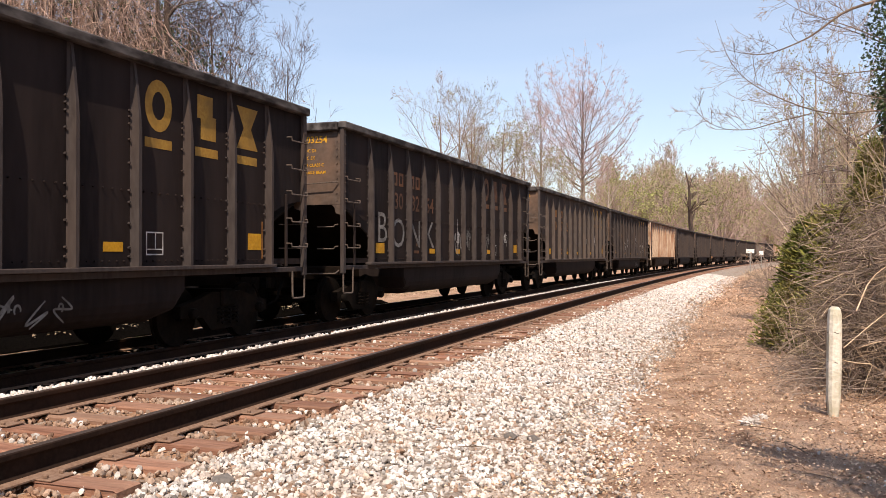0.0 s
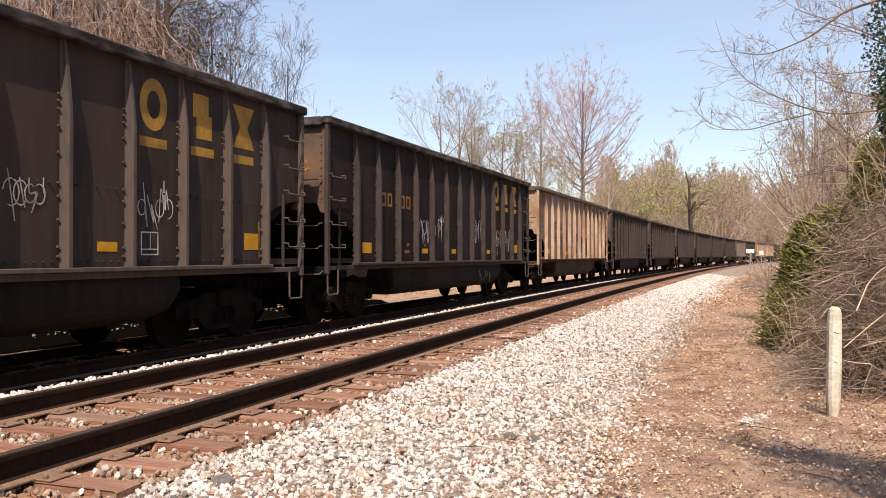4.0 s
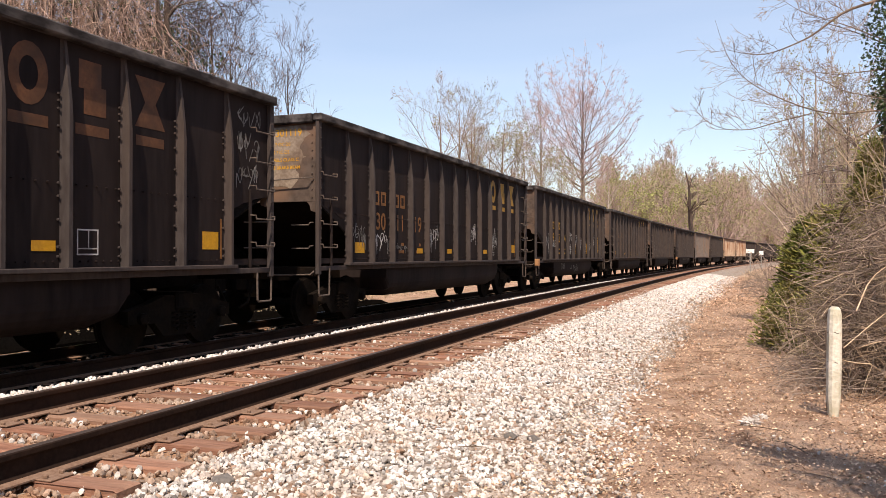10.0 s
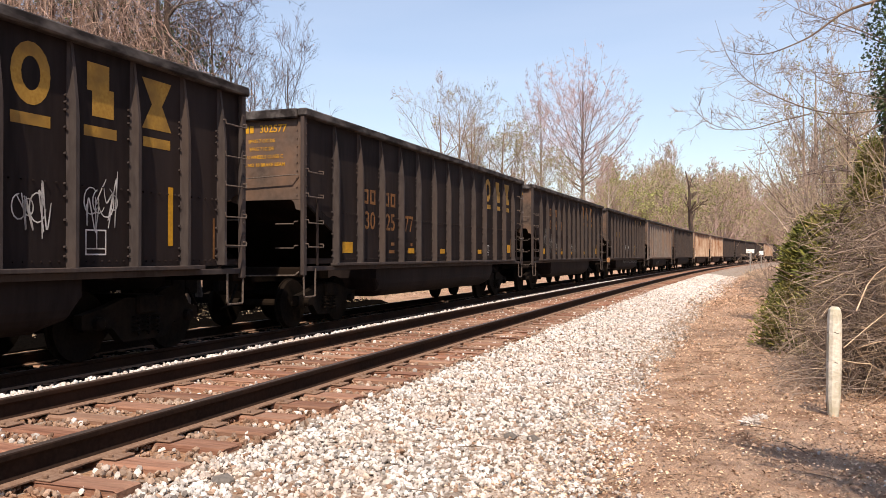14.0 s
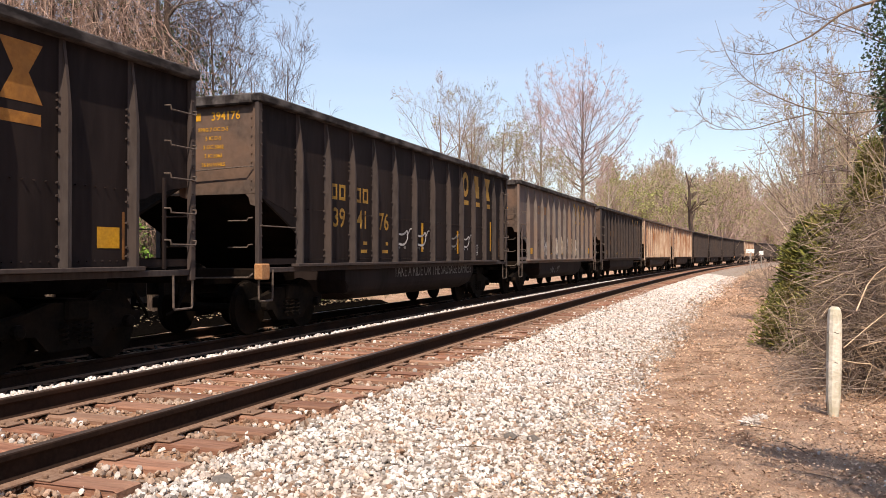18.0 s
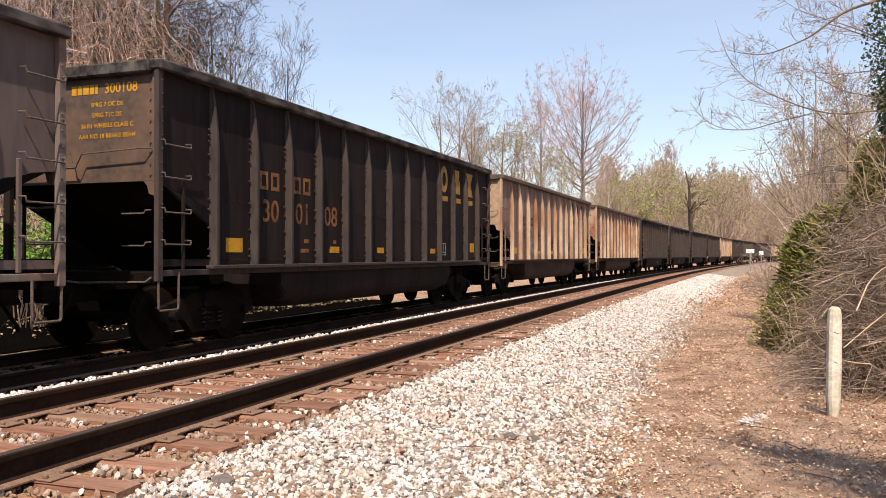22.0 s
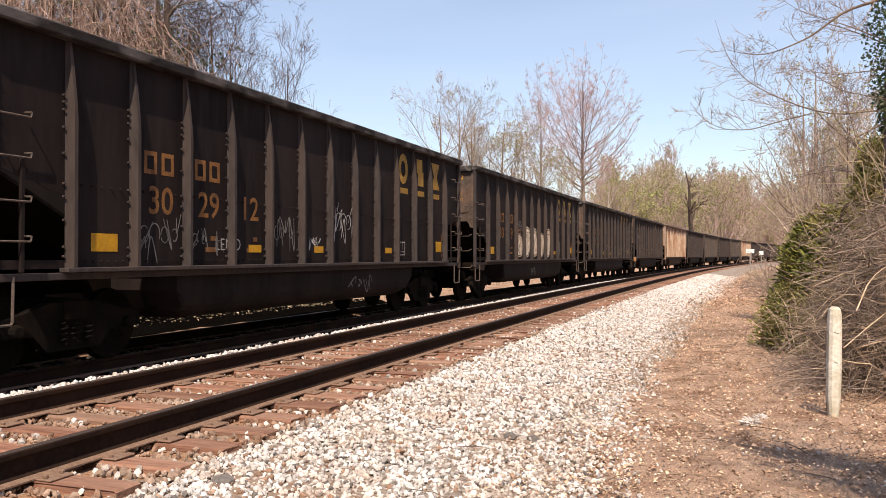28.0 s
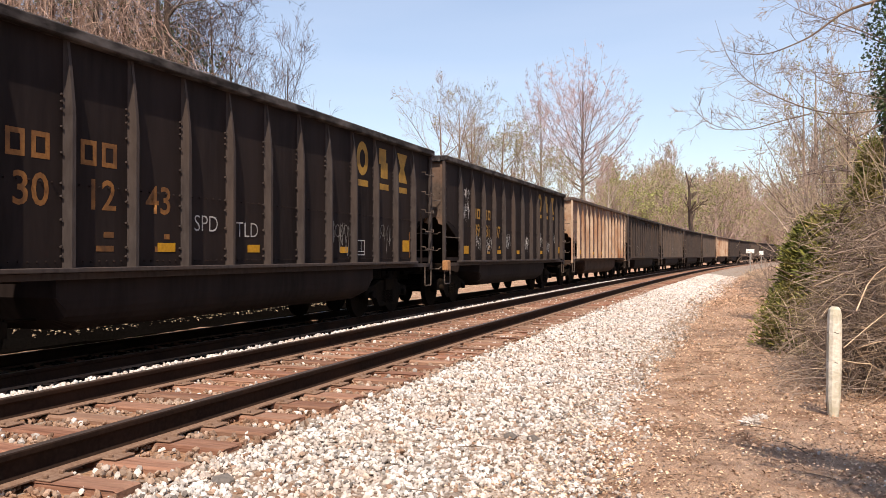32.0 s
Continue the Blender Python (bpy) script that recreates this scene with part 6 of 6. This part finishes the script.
thicket(0.475, 0.60, 8.8, 13, 120, 1.5, 1.2, 101, "straw", "pale dry stems of a dense thicket")
thicket(0.485, 0.62, 8.8, 12.5, 550, 1.4, 1.1, 102, "dark_twig", "brown leafless stems of a dense thicket", 0.005)
thicket(0.49, 0.62, 9.5, 14, 450, 1.2, 0.9, 109, "grey_twig", "tangled leafless twigs of a dense thicket", 0.004)
thicket(0.47, 0.58, 11, 17, 260, 1.7, 1.0, 103, "straw", "pale arching stems before the cedar", 0.004)
thicket(0.43, 0.50, 10.5, 13, 70, 1.3, 1.1, 110, "straw", "pale thin canes arching before the cedar", 0.004)
thicket(0.405, 0.47, 10.5, 15, 60, 0.45, 0.7, 104, "grey_twig", "low dry brushwood on the ground", 0.004)
thicket(0.52, 0.64, 10, 18, 140, 3.4, 1.4, 105, "straw", "tall pale saplings in the thicket", 0.008, droop=0.5)
thicket(0.40, 0.58, 18, 34, 320, 2.2, 1.3, 106, "grey_twig", "brown brush beside the path", 0.008)
thicket(0.372, 0.42, 42, 70, 120, 0.8, 0.8, 107, "straw", "dry brush at the bend", 0.012)


def tangle(px0, px1, d0, d1, z0, z1, count, length, seed, material, label, r=0.004, lean=0.25):
    """Criss-crossing bent twigs that fill a volume, mostly lying flat."""
    rng = np.random.RandomState(seed)
    px, d = rng.uniform(px0, px1, count), rng.uniform(d0, d1, count)
    c, s = math.cos(YAW), math.sin(YAW)
    x, y = px * d * c - d * s, px * d * s + d * c
    z = z0 + (z1 - z0) * rng.rand(count) ** 1.2
    a, tilt = rng.uniform(0, math.tau, count), rng.normal(0, lean, count)
    ln = length * rng.uniform(0.4, 1.3, count)
    m = 7
    t = np.linspace(-0.5, 0.5, m)[None]
    sag = rng.uniform(-0.05, 0.4, count)[:, None] * ln[:, None]
    P = np.stack([x[:, None] + np.cos(a)[:, None] * ln[:, None] * t, y[:, None] + np.sin(a)[:, None] * ln[:, None] * t, z[:, None] + tilt[:, None] * ln[:, None] * t - sag * (4 * t * t - 0.6) * 0.5], -1)
    P[:, 1:] += np.cumsum(rng.normal(0, 0.02 * length, (count, m - 1, 3)), 1)
    low = np.array([earth_at(u, v) for u, v in zip(x, y)]) + 0.02
    P[:, :, 2] = np.maximum(P[:, :, 2], low[:, None])
    R = r * rng.uniform(0.5, 1.4, count)[:, None] * np.linspace(1.2, 0.5, m)[None]
    S = sprout(rng, P, ln, R, 3, 0.1, 1.0, 50, 0.4, 0.0, 4, 0.25, 0.6, least=0.0016)
    ob = new("brushwood", raw_mesh("brushwood", *join([tubes(P, R, 4), tubes(S[0], S[2], 3)]), [M[material]]))
    return tagged(ob, label, "brush", kind="stuff")


tangle(0.485, 0.62, 8.4, 11.5, -0.42, 1.5, 700, 1.0, 171, "grey_twig", "tangled grey-brown brushwood behind the post")
tangle(0.487, 0.62, 8.8, 13, -0.42, 1.7, 600, 1.3, 172, "dark_twig", "dark tangled twigs inside the thicket", 0.005)
tangle(0.49, 0.62, 8.2, 12, -0.1, 1.5, 70, 1.8, 173, "straw", "long pale bent canes over the thicket", 0.006, 0.35)
tangle(0.415, 0.48, 8.8, 11, -0.44, -0.1, 80, 0.7, 174, "grey_twig", "loose brushwood lying on the leaves", 0.004, 0.12)
tangle(0.375, 0.40, 26, 40, -0.4, 0.3, 60, 1.2, 175, "grey_twig", "loose brushwood at the path's far end", 0.008, 0.15)
rg = np.random.RandomState(108)
base = np.array([(*at(rg.uniform(-0.20, 0.2), rg.uniform(18, 45)), 0.0) for _ in range(900)])
base = np.array([(x, y, earth_at(x, y) - 0.03) for x, y, z in base if x < TRACK_X - SPACING - 3.2])
P, L, R = stems(rg, base, 0.8, 0.5, 0.9, 6, 0.009)
tagged(new("dry_weeds", raw_mesh("dry_weeds", *tubes(P, R, 3), [M["straw"]])), "dry pale weeds beyond the train", "weeds", kind="stuff")
k = base[rg.randint(0, len(base), 700)] + rg.normal(0, 0.5, (700, 3)) * np.array([1, 1, 0.3]) + np.array([0, 0, 0.55])
leaves("green_weeds", k, rg.uniform(0.10, 0.22, len(k)), M["grass"], rg, False, "fresh green weeds beyond the train", "weeds")


def green_bush(px, depth, height, count, seed):
    """A bush in fresh leaf: stems and many small leaves."""
    rng = np.random.RandomState(seed)
    x, y = at(px, depth)
    top = tagged(new("bush"), "bush in fresh bright green leaf behind the train", "bush")
    top.location = (x, y, earth_at(x, y) - 0.1)
    P, L, R = stems(rng, rng.normal(0, 0.25, (40, 3)) * np.array([1, 1, 0]), height, 1.2, 0.6, 7, 0.015)
    ob = new("stem_clump", raw_mesh("stem_clump", *tubes(P, R, 4), [M["bark"]]))
    ob.parent = top
    tagged(ob, kind="stuff")
    k = P[rng.randint(0, 40, count), rng.randint(2, 7, count)] + rng.normal(0, 0.28, (count, 3))
    k = k[k[:, 2] > 1.3]
    count = len(k)
    leaves("leaves", k, rng.uniform(0.06, 0.12, count), M["fresh"], rng, False, "fresh green leaves", parent=top)


green_bush(-0.44, 18.5, 2.6, 3500, 161)
green_bush(-0.50, 17.5, 2.4, 3000, 162)


def limbed_tree(px, depth, height, radius, paths, seed, twig, label, group, ivy=0, sub=13):
    """A tree whose long limbs follow given lines: to the side (u), in depth (v) and in height from its foot."""
    rng = np.random.RandomState(seed)
    x, y = at(px, depth)
    top = new("tree")
    top.location = (x, y, earth_at(x, y) - 0.2)
    c, s = math.cos(YAW), math.sin(YAW)
    P0, L0, R0 = trunk_line(rng, height, radius, 9, 0.012, 0.3)
    lines, radii = [], []
    for r, depth_drift, pts in paths:
        q = np.array([(u * c - v * s, u * s + v * c, h) for (u, h), v in zip(pts, np.linspace(0, depth_drift, len(pts)))])
        t = np.linspace(0, len(q) - 1, 16)
        i = np.minimum(t.astype(int), len(q) - 2)
        w = (t - i)[:, None]
        line = q[i] * (1 - w) + q[i + 1] * w
        line[1:-1] = (line[:-2] + 2 * line[1:-1] + line[2:]) / 4
        lines.append(line)
        radii.append(0.52 * r * np.linspace(1, 0.14, 16))
    P1, R1 = np.array(lines), np.array(radii)
    L1 = np.linalg.norm(np.diff(P1, axis=1), axis=2).sum(1)
    S2 = sprout(rng, P1, L1, R1, sub, 0.05, 0.92, 48, 0.30, 0.04, 5, 0.16, 0.5, least=0.0042)
    S3 = sprout(rng, *S2, 5, 0.15, 1.0, 44, 0.5, 0.03, 4, 0.18, 0.6, least=0.0034)
    S4 = sprout(rng, *S3, 3, 0.2, 1.0, 40, 0.5, 0.02, 3, 0.18, 0.7, least=0.003)
    ob = new("trunk", raw_mesh("trunk", *tubes(P0, R0, 10), [M["dark_bark"]], True))
    ob.parent = top
    for line, r in zip(P1, R1):
        ob = new("limb", raw_mesh("limb", *tubes(line[None], r[None], 6), [M["bark"]], True))
        ob.parent = top
    ob = new("crown", raw_mesh("crown", *join([tubes(S2[0], S2[2], 4), tubes(S3[0], S3[2], 3), tubes(S4[0], S4[2], 3)]), [M[twig]]))
    ob.parent = top
    if ivy:
        zz = rng.uniform(3.7, height, ivy)
        a = rng.uniform(0, math.tau, ivy)
        r = radius * 0.9 + 0.2 * rng.rand(ivy) * (1 + 0.6 * np.sin(zz * 2.2 + a))
        leaves("ivy", np.stack([r * np.cos(a), r * np.sin(a), zz], 1), rng.uniform(0.04, 0.085, ivy), M["ivy"], rng, False, "dark green ivy leaves", parent=top)
    return tagged(top, label, "tree", group)


REACHING = (
    (0.030, -0.6, [(0.0, 4.03), (-0.44, 4.01), (-0.79, 3.92), (-1.27, 3.99), (-1.62, 4.09), (-2.06, 4.25), (-2.36, 4.40), (-2.62, 4.60), (-2.79, 4.88), (-2.95, 5.32)]),
    (0.022, 0.3, [(-1.2, 3.98), (-1.71, 3.86), (-2.14, 3.73), (-2.54, 3.75), (-2.84, 3.90), (-3.06, 4.21)]),
    (0.050, 0.2, [(0.0, 5.85), (-0.30, 5.75), (-0.66, 5.65), (-0.97, 5.38), (-1.22, 5.21), (-1.44, 5.12), (-1.75, 4.99), (-2.06, 4.95), (-2.49, 5.06)]),
    (0.020, 0.6, [(0.0, 4.70), (-0.66, 4.65), (-1.19, 4.76), (-1.44, 4.97)]),
    (0.020, -0.8, [(0.0, 4.21), (-0.83, 4.29), (-1.36, 4.45), (-1.58, 4.57)]),
    (0.028, 0.5, [(0.0, 3.84), (-0.57, 3.53), (-0.93, 3.36), (-1.44, 3.19)]),
    (0.022, 0.9, [(0.0, 5.16), (-0.49, 5.49), (-1.10, 5.80), (-1.6, 6.3)]),
    (0.018, -0.4, [(-0.3, 5.75), (-0.9, 6.0), (-1.7, 5.7), (-2.5, 5.95)]),
    (0.026, 1.2, [(0.0, 4.5), (0.7, 4.7), (1.6, 5.0), (2.4, 5.6)]))
limbed_tree(0.560, 13.0, 11, 0.2, [(r, v, [(u - 0.156, h) for u, h in pts]) for r, v, pts in REACHING], 121, "grey_twig", "leafless tree with an ivy-covered trunk and long twigs", "trees beside the path", 7000, 18)
LEFT_LIMBS = (
    (0.055, -0.5, [(0.0, 8.3), (0.22, 8.56), (1.1, 8.73), (2.06, 8.70), (3.0, 8.66), (3.56, 8.73)]),
    (0.035, -0.5, [(1.9, 8.70), (2.2, 8.80), (2.7, 9.1), (3.09, 9.25), (3.84, 9.28), (4.24, 9.06)]),
    (0.050, 0.6, [(0.0, 9.0), (0.55, 9.4), (1.0, 9.1), (1.38, 8.63), (1.62, 8.0), (2.0, 7.3)]),
    (0.04, 1.0, [(0.0, 7.0), (0.8, 7.6), (1.5, 7.7), (2.4, 7.4)]),
    (0.04, 0.3, [(0.0, 8.8), (-0.8, 9.4), (-1.6, 9.5), (-2.6, 9.9)]))
limbed_tree(-0.34, 22.0, 10.5, 0.17, LEFT_LIMBS, 124, "slim_twig", "dark leafless tree with limbs reaching over the cars", "trees behind the train", 0, 18)
plant("wide", 0.60, 17, 0.62, 15, "dark leafless tree with spreading limbs", "trees beside the path")
plant("slender", 0.50, 27, 0.62, 115, "slender leafless tree beside the path", "trees beside the path")
plant("slender", 0.465, 33, 0.60, 215, "slender leafless tree beside the path", "trees beside the path")
# unseen woods added beside and behind the camera to block sky light
rc = np.random.RandomState(140)
spots = []
for i in range(64):
    spots.append((rc.uniform(8.5, 22), rc.uniform(-45, 38), rc.uniform(8, 13)))
for i in range(34):
    spots.append((rc.uniform(-24, -14.5), rc.uniform(-50, 8), rc.uniform(6, 11)))
woods("side_woods", spots, dict(FAR, twigs=7, least=0.02), 141, "grey_twig", "ivy", 0.3, 0.25, "added unseen woods along both sides that block sky light", plan=True, hi=400)
# a leaning ivy-hung bough and trees beside the camera, whose shade falls on the path
def leaning_tree():
    rng = np.random.RandomState(151)
    top = tagged(new("tree"), "leaning tree hung with ivy beside the path", "tree", "trees beside the path")
    q = np.array([(4.3, 3.3, -0.5), (3.2, 3.96, 1.2), (2.23, 4.28, 2.1), (1.5, 4.42, 2.75), (0.77, 4.51, 3.5)])
    t = np.linspace(0, 4, 14)
    P = np.stack([np.interp(t, np.arange(5), q[:, k]) for k in range(3)], 1)[None]
    R = np.linspace(0.13, 0.03, 14)[None]
    ob = new("trunk", raw_mesh("trunk", *tubes(P, R, 8), [M["dark_bark"]], True))
    ob.parent = top
    S2 = sprout(rng, P, np.array([2.0]), R, 40, 0.3, 1.0, 55, 0.4, 0.02, 5, 0.2, 0.4, least=0.005)
    S3 = sprout(rng, *S2, 5, 0.2, 1.0, 45, 0.5, 0.0, 4, 0.2, 0.6, least=0.004)
    ob = new("crown", raw_mesh("crown", *join([tubes(S2[0], S2[2], 4), tubes(S3[0], S3[2], 3)]), [M["dark_twig"]]))
    ob.parent = top
    q = np.array([(3.2, 3.96, 1.2), (2.24, 3.88, 2.0), (1.53, 3.84, 2.6), (0.92, 3.9, 3.2)])
    B = np.stack([np.interp(np.linspace(0, 3, 14), np.arange(4), q[:, k]) for k in range(3)], 1)
    ob = new("limb", raw_mesh("limb", *tubes(B[None], np.linspace(0.06, 0.015, 14)[None], 7), [M["dark_bark"]], True))
    ob.parent = top
    k = np.concatenate([P[0][rng.randint(2, 12, 6500)] + rng.normal(0, 0.11, (6500, 3)), B[rng.randint(1, 10, 1800)] + rng.normal(0, 0.12, (1800, 3))])
    leaves("ivy", k, rng.uniform(0.05, 0.09, len(k)), M["ivy"], rng, False, "dark green ivy leaves", parent=top)


leaning_tree()
tree("wide", 4.6, -4.2, -0.4, 50, 0.72, "dark leafless tree with spreading limbs", "trees beside the path")
tree("wide", 3.9, 0.9, -0.35, 250, 0.6, "dark leafless tree with spreading limbs", "trees beside the path")


# ---- post, signs, litter ----
def concrete_post():
    x, y = at(0.481, 7.7)
    post = tagged(new("marker_post"), "weathered white concrete post at the thicket's edge", "post")
    post.matrix_basis = pose(x, y, -0.44, 0, 1.0, 12)
    g = Geo()
    w, prof = 0.060, [(0.0, 0.6), (0.05, 0.72), (0.2, 0.95), (0.5, 1.02), (0.9, 0.98), (1.0, 0.93), (1.05, 0.80), (1.075, 0.5)]
    ring = []
    for z, k in prof:
        for q in range(12):
            a = q * math.tau / 12
            sx, sy = math.cos(a), math.sin(a)
            f = 1 / max(abs(sx), abs(sy)) ** 0.8
            ring.append((w * k * sx * f, w * k * sy * f, z))
    m = len(prof)
    g.add(ring, [(i * 12 + j, i * 12 + (j + 1) % 12, (i + 1) * 12 + (j + 1) % 12, (i + 1) * 12 + j) for i in range(m - 1) for j in range(12)] + [tuple(range((m - 1) * 12, m * 12)), tuple(range(12))[::-1]])
    part("shaft", g, M["concrete"], post)
    for z in (0.83, 0.55):
        g = Geo()
        g.tube([(w * 1.02 * math.cos(a), w * 1.02 * math.sin(a) * 1.0, z + 0.01 * math.sin(a * 2)) for a in np.linspace(0, math.tau, 17)], [0.003] * 17, 4)
        part("wire_tie", g, M["rail"], post)
    st = tagged(new("wooden_stake"), "thin grey wooden stake behind the post", "stake")
    x, y = at(0.4745, 8.1)
    st.matrix_basis = pose(x, y, -0.44, 1.5, -1.0, 20)
    part("shaft", Geo().box(-0.013, 0.013, -0.013, 0.013, 0, 0.82, 0.003), M["bark"], st)


concrete_post()


def track_sign(px, depth, height, w, h, label):
    x, y = at(px, depth)
    sign = tagged(new("track_sign"), label, "sign", "signs by the track")
    sign.matrix_basis = pose(x, y, earth_at(x, y), 0, 0, math.degrees(YAW) - 20)
    part("post", Geo().box(-0.05, 0.05, -0.05, 0.05, 0, height, 0.01), M["galv"], sign)
    part("board", Geo().box(-w / 2, w / 2, -0.075, -0.052, height - h, height + 0.02, 0.012), M["white"], sign)


track_sign(0.3795, 66, 2.05, 0.62, 0.3, "small white sign board on a post by the track")
track_sign(0.393, 84, 2.0, 0.42, 0.4, "far white sign board on a post")


def litter_rag(px, depth, w, seed, label):
    """A crumpled rag: a sheet thrown into sharp folds."""
    bm = bmesh.new()
    bmesh.ops.create_icosphere(bm, subdivisions=4, radius=1.0)
    for v in bm.verts:
        q = v.co * 2.1 + Vector((seed, 0, 0))
        n = abs(noise.noise(q)) * 1.1 + abs(noise.noise(q * 2.7)) * 0.6
        v.co = Vector((v.co.x * w, v.co.y * w * 0.75, max(v.co.z, -0.2) * w * 0.55)) * (0.45 + 1.3 * n)
    me = bpy.data.meshes.new("rag")
    bm.to_mesh(me)
    bm.free()
    me.materials.append(M["rag"])
    ob = tagged(new("rag", me), label, "litter", "rags on the path")
    x, y = at(px, depth)
    ob.location = (x, y, earth_at(x, y) + 0.02)


litter_rag(0.381, 7.45, 0.085, 3.0, "crumpled dirty white rag on dead leaves")
litter_rag(0.391, 7.7, 0.06, 9.0, "small crumpled white rag on dead leaves")
rk = np.random.RandomState(131)
base = []
for i in range(150):
    s, o = rk.uniform(2.5, 16), rk.uniform(2.6, 7.5)
    x, y = on_track_array(s, o)
    base.append((float(x), float(y), float(max(ground_z(o), bed_z(o) if o < 3.9 else -9)) + 0.035))
base = np.array(base)
a = rk.uniform(0, math.tau, len(base))
t = np.linspace(0, 1, 5)[None]
ln = rk.uniform(0.15, 0.7, len(base))[:, None]
P = np.stack([base[:, :1] + np.cos(a)[:, None] * ln * t + 0.04 * np.cumsum(rk.normal(0, 1, (len(base), 5)), 1) * ln, base[:, 1:2] + np.sin(a)[:, None] * ln * t + 0.04 * np.cumsum(rk.normal(0, 1, (len(base), 5)), 1) * ln, base[:, 2:] + 0.05 * t * (1 - t) * ln * 3 + 0 * t], -1)
tagged(new("fallen_twigs", raw_mesh("fallen_twigs", *tubes(P, rk.uniform(0.002, 0.005, len(base))[:, None] * np.linspace(1.2, 0.5, 5)[None], 4), [M["bark"]])), "thin dry twigs lying on stones and leaves", "twigs", kind="stuff")


motions()
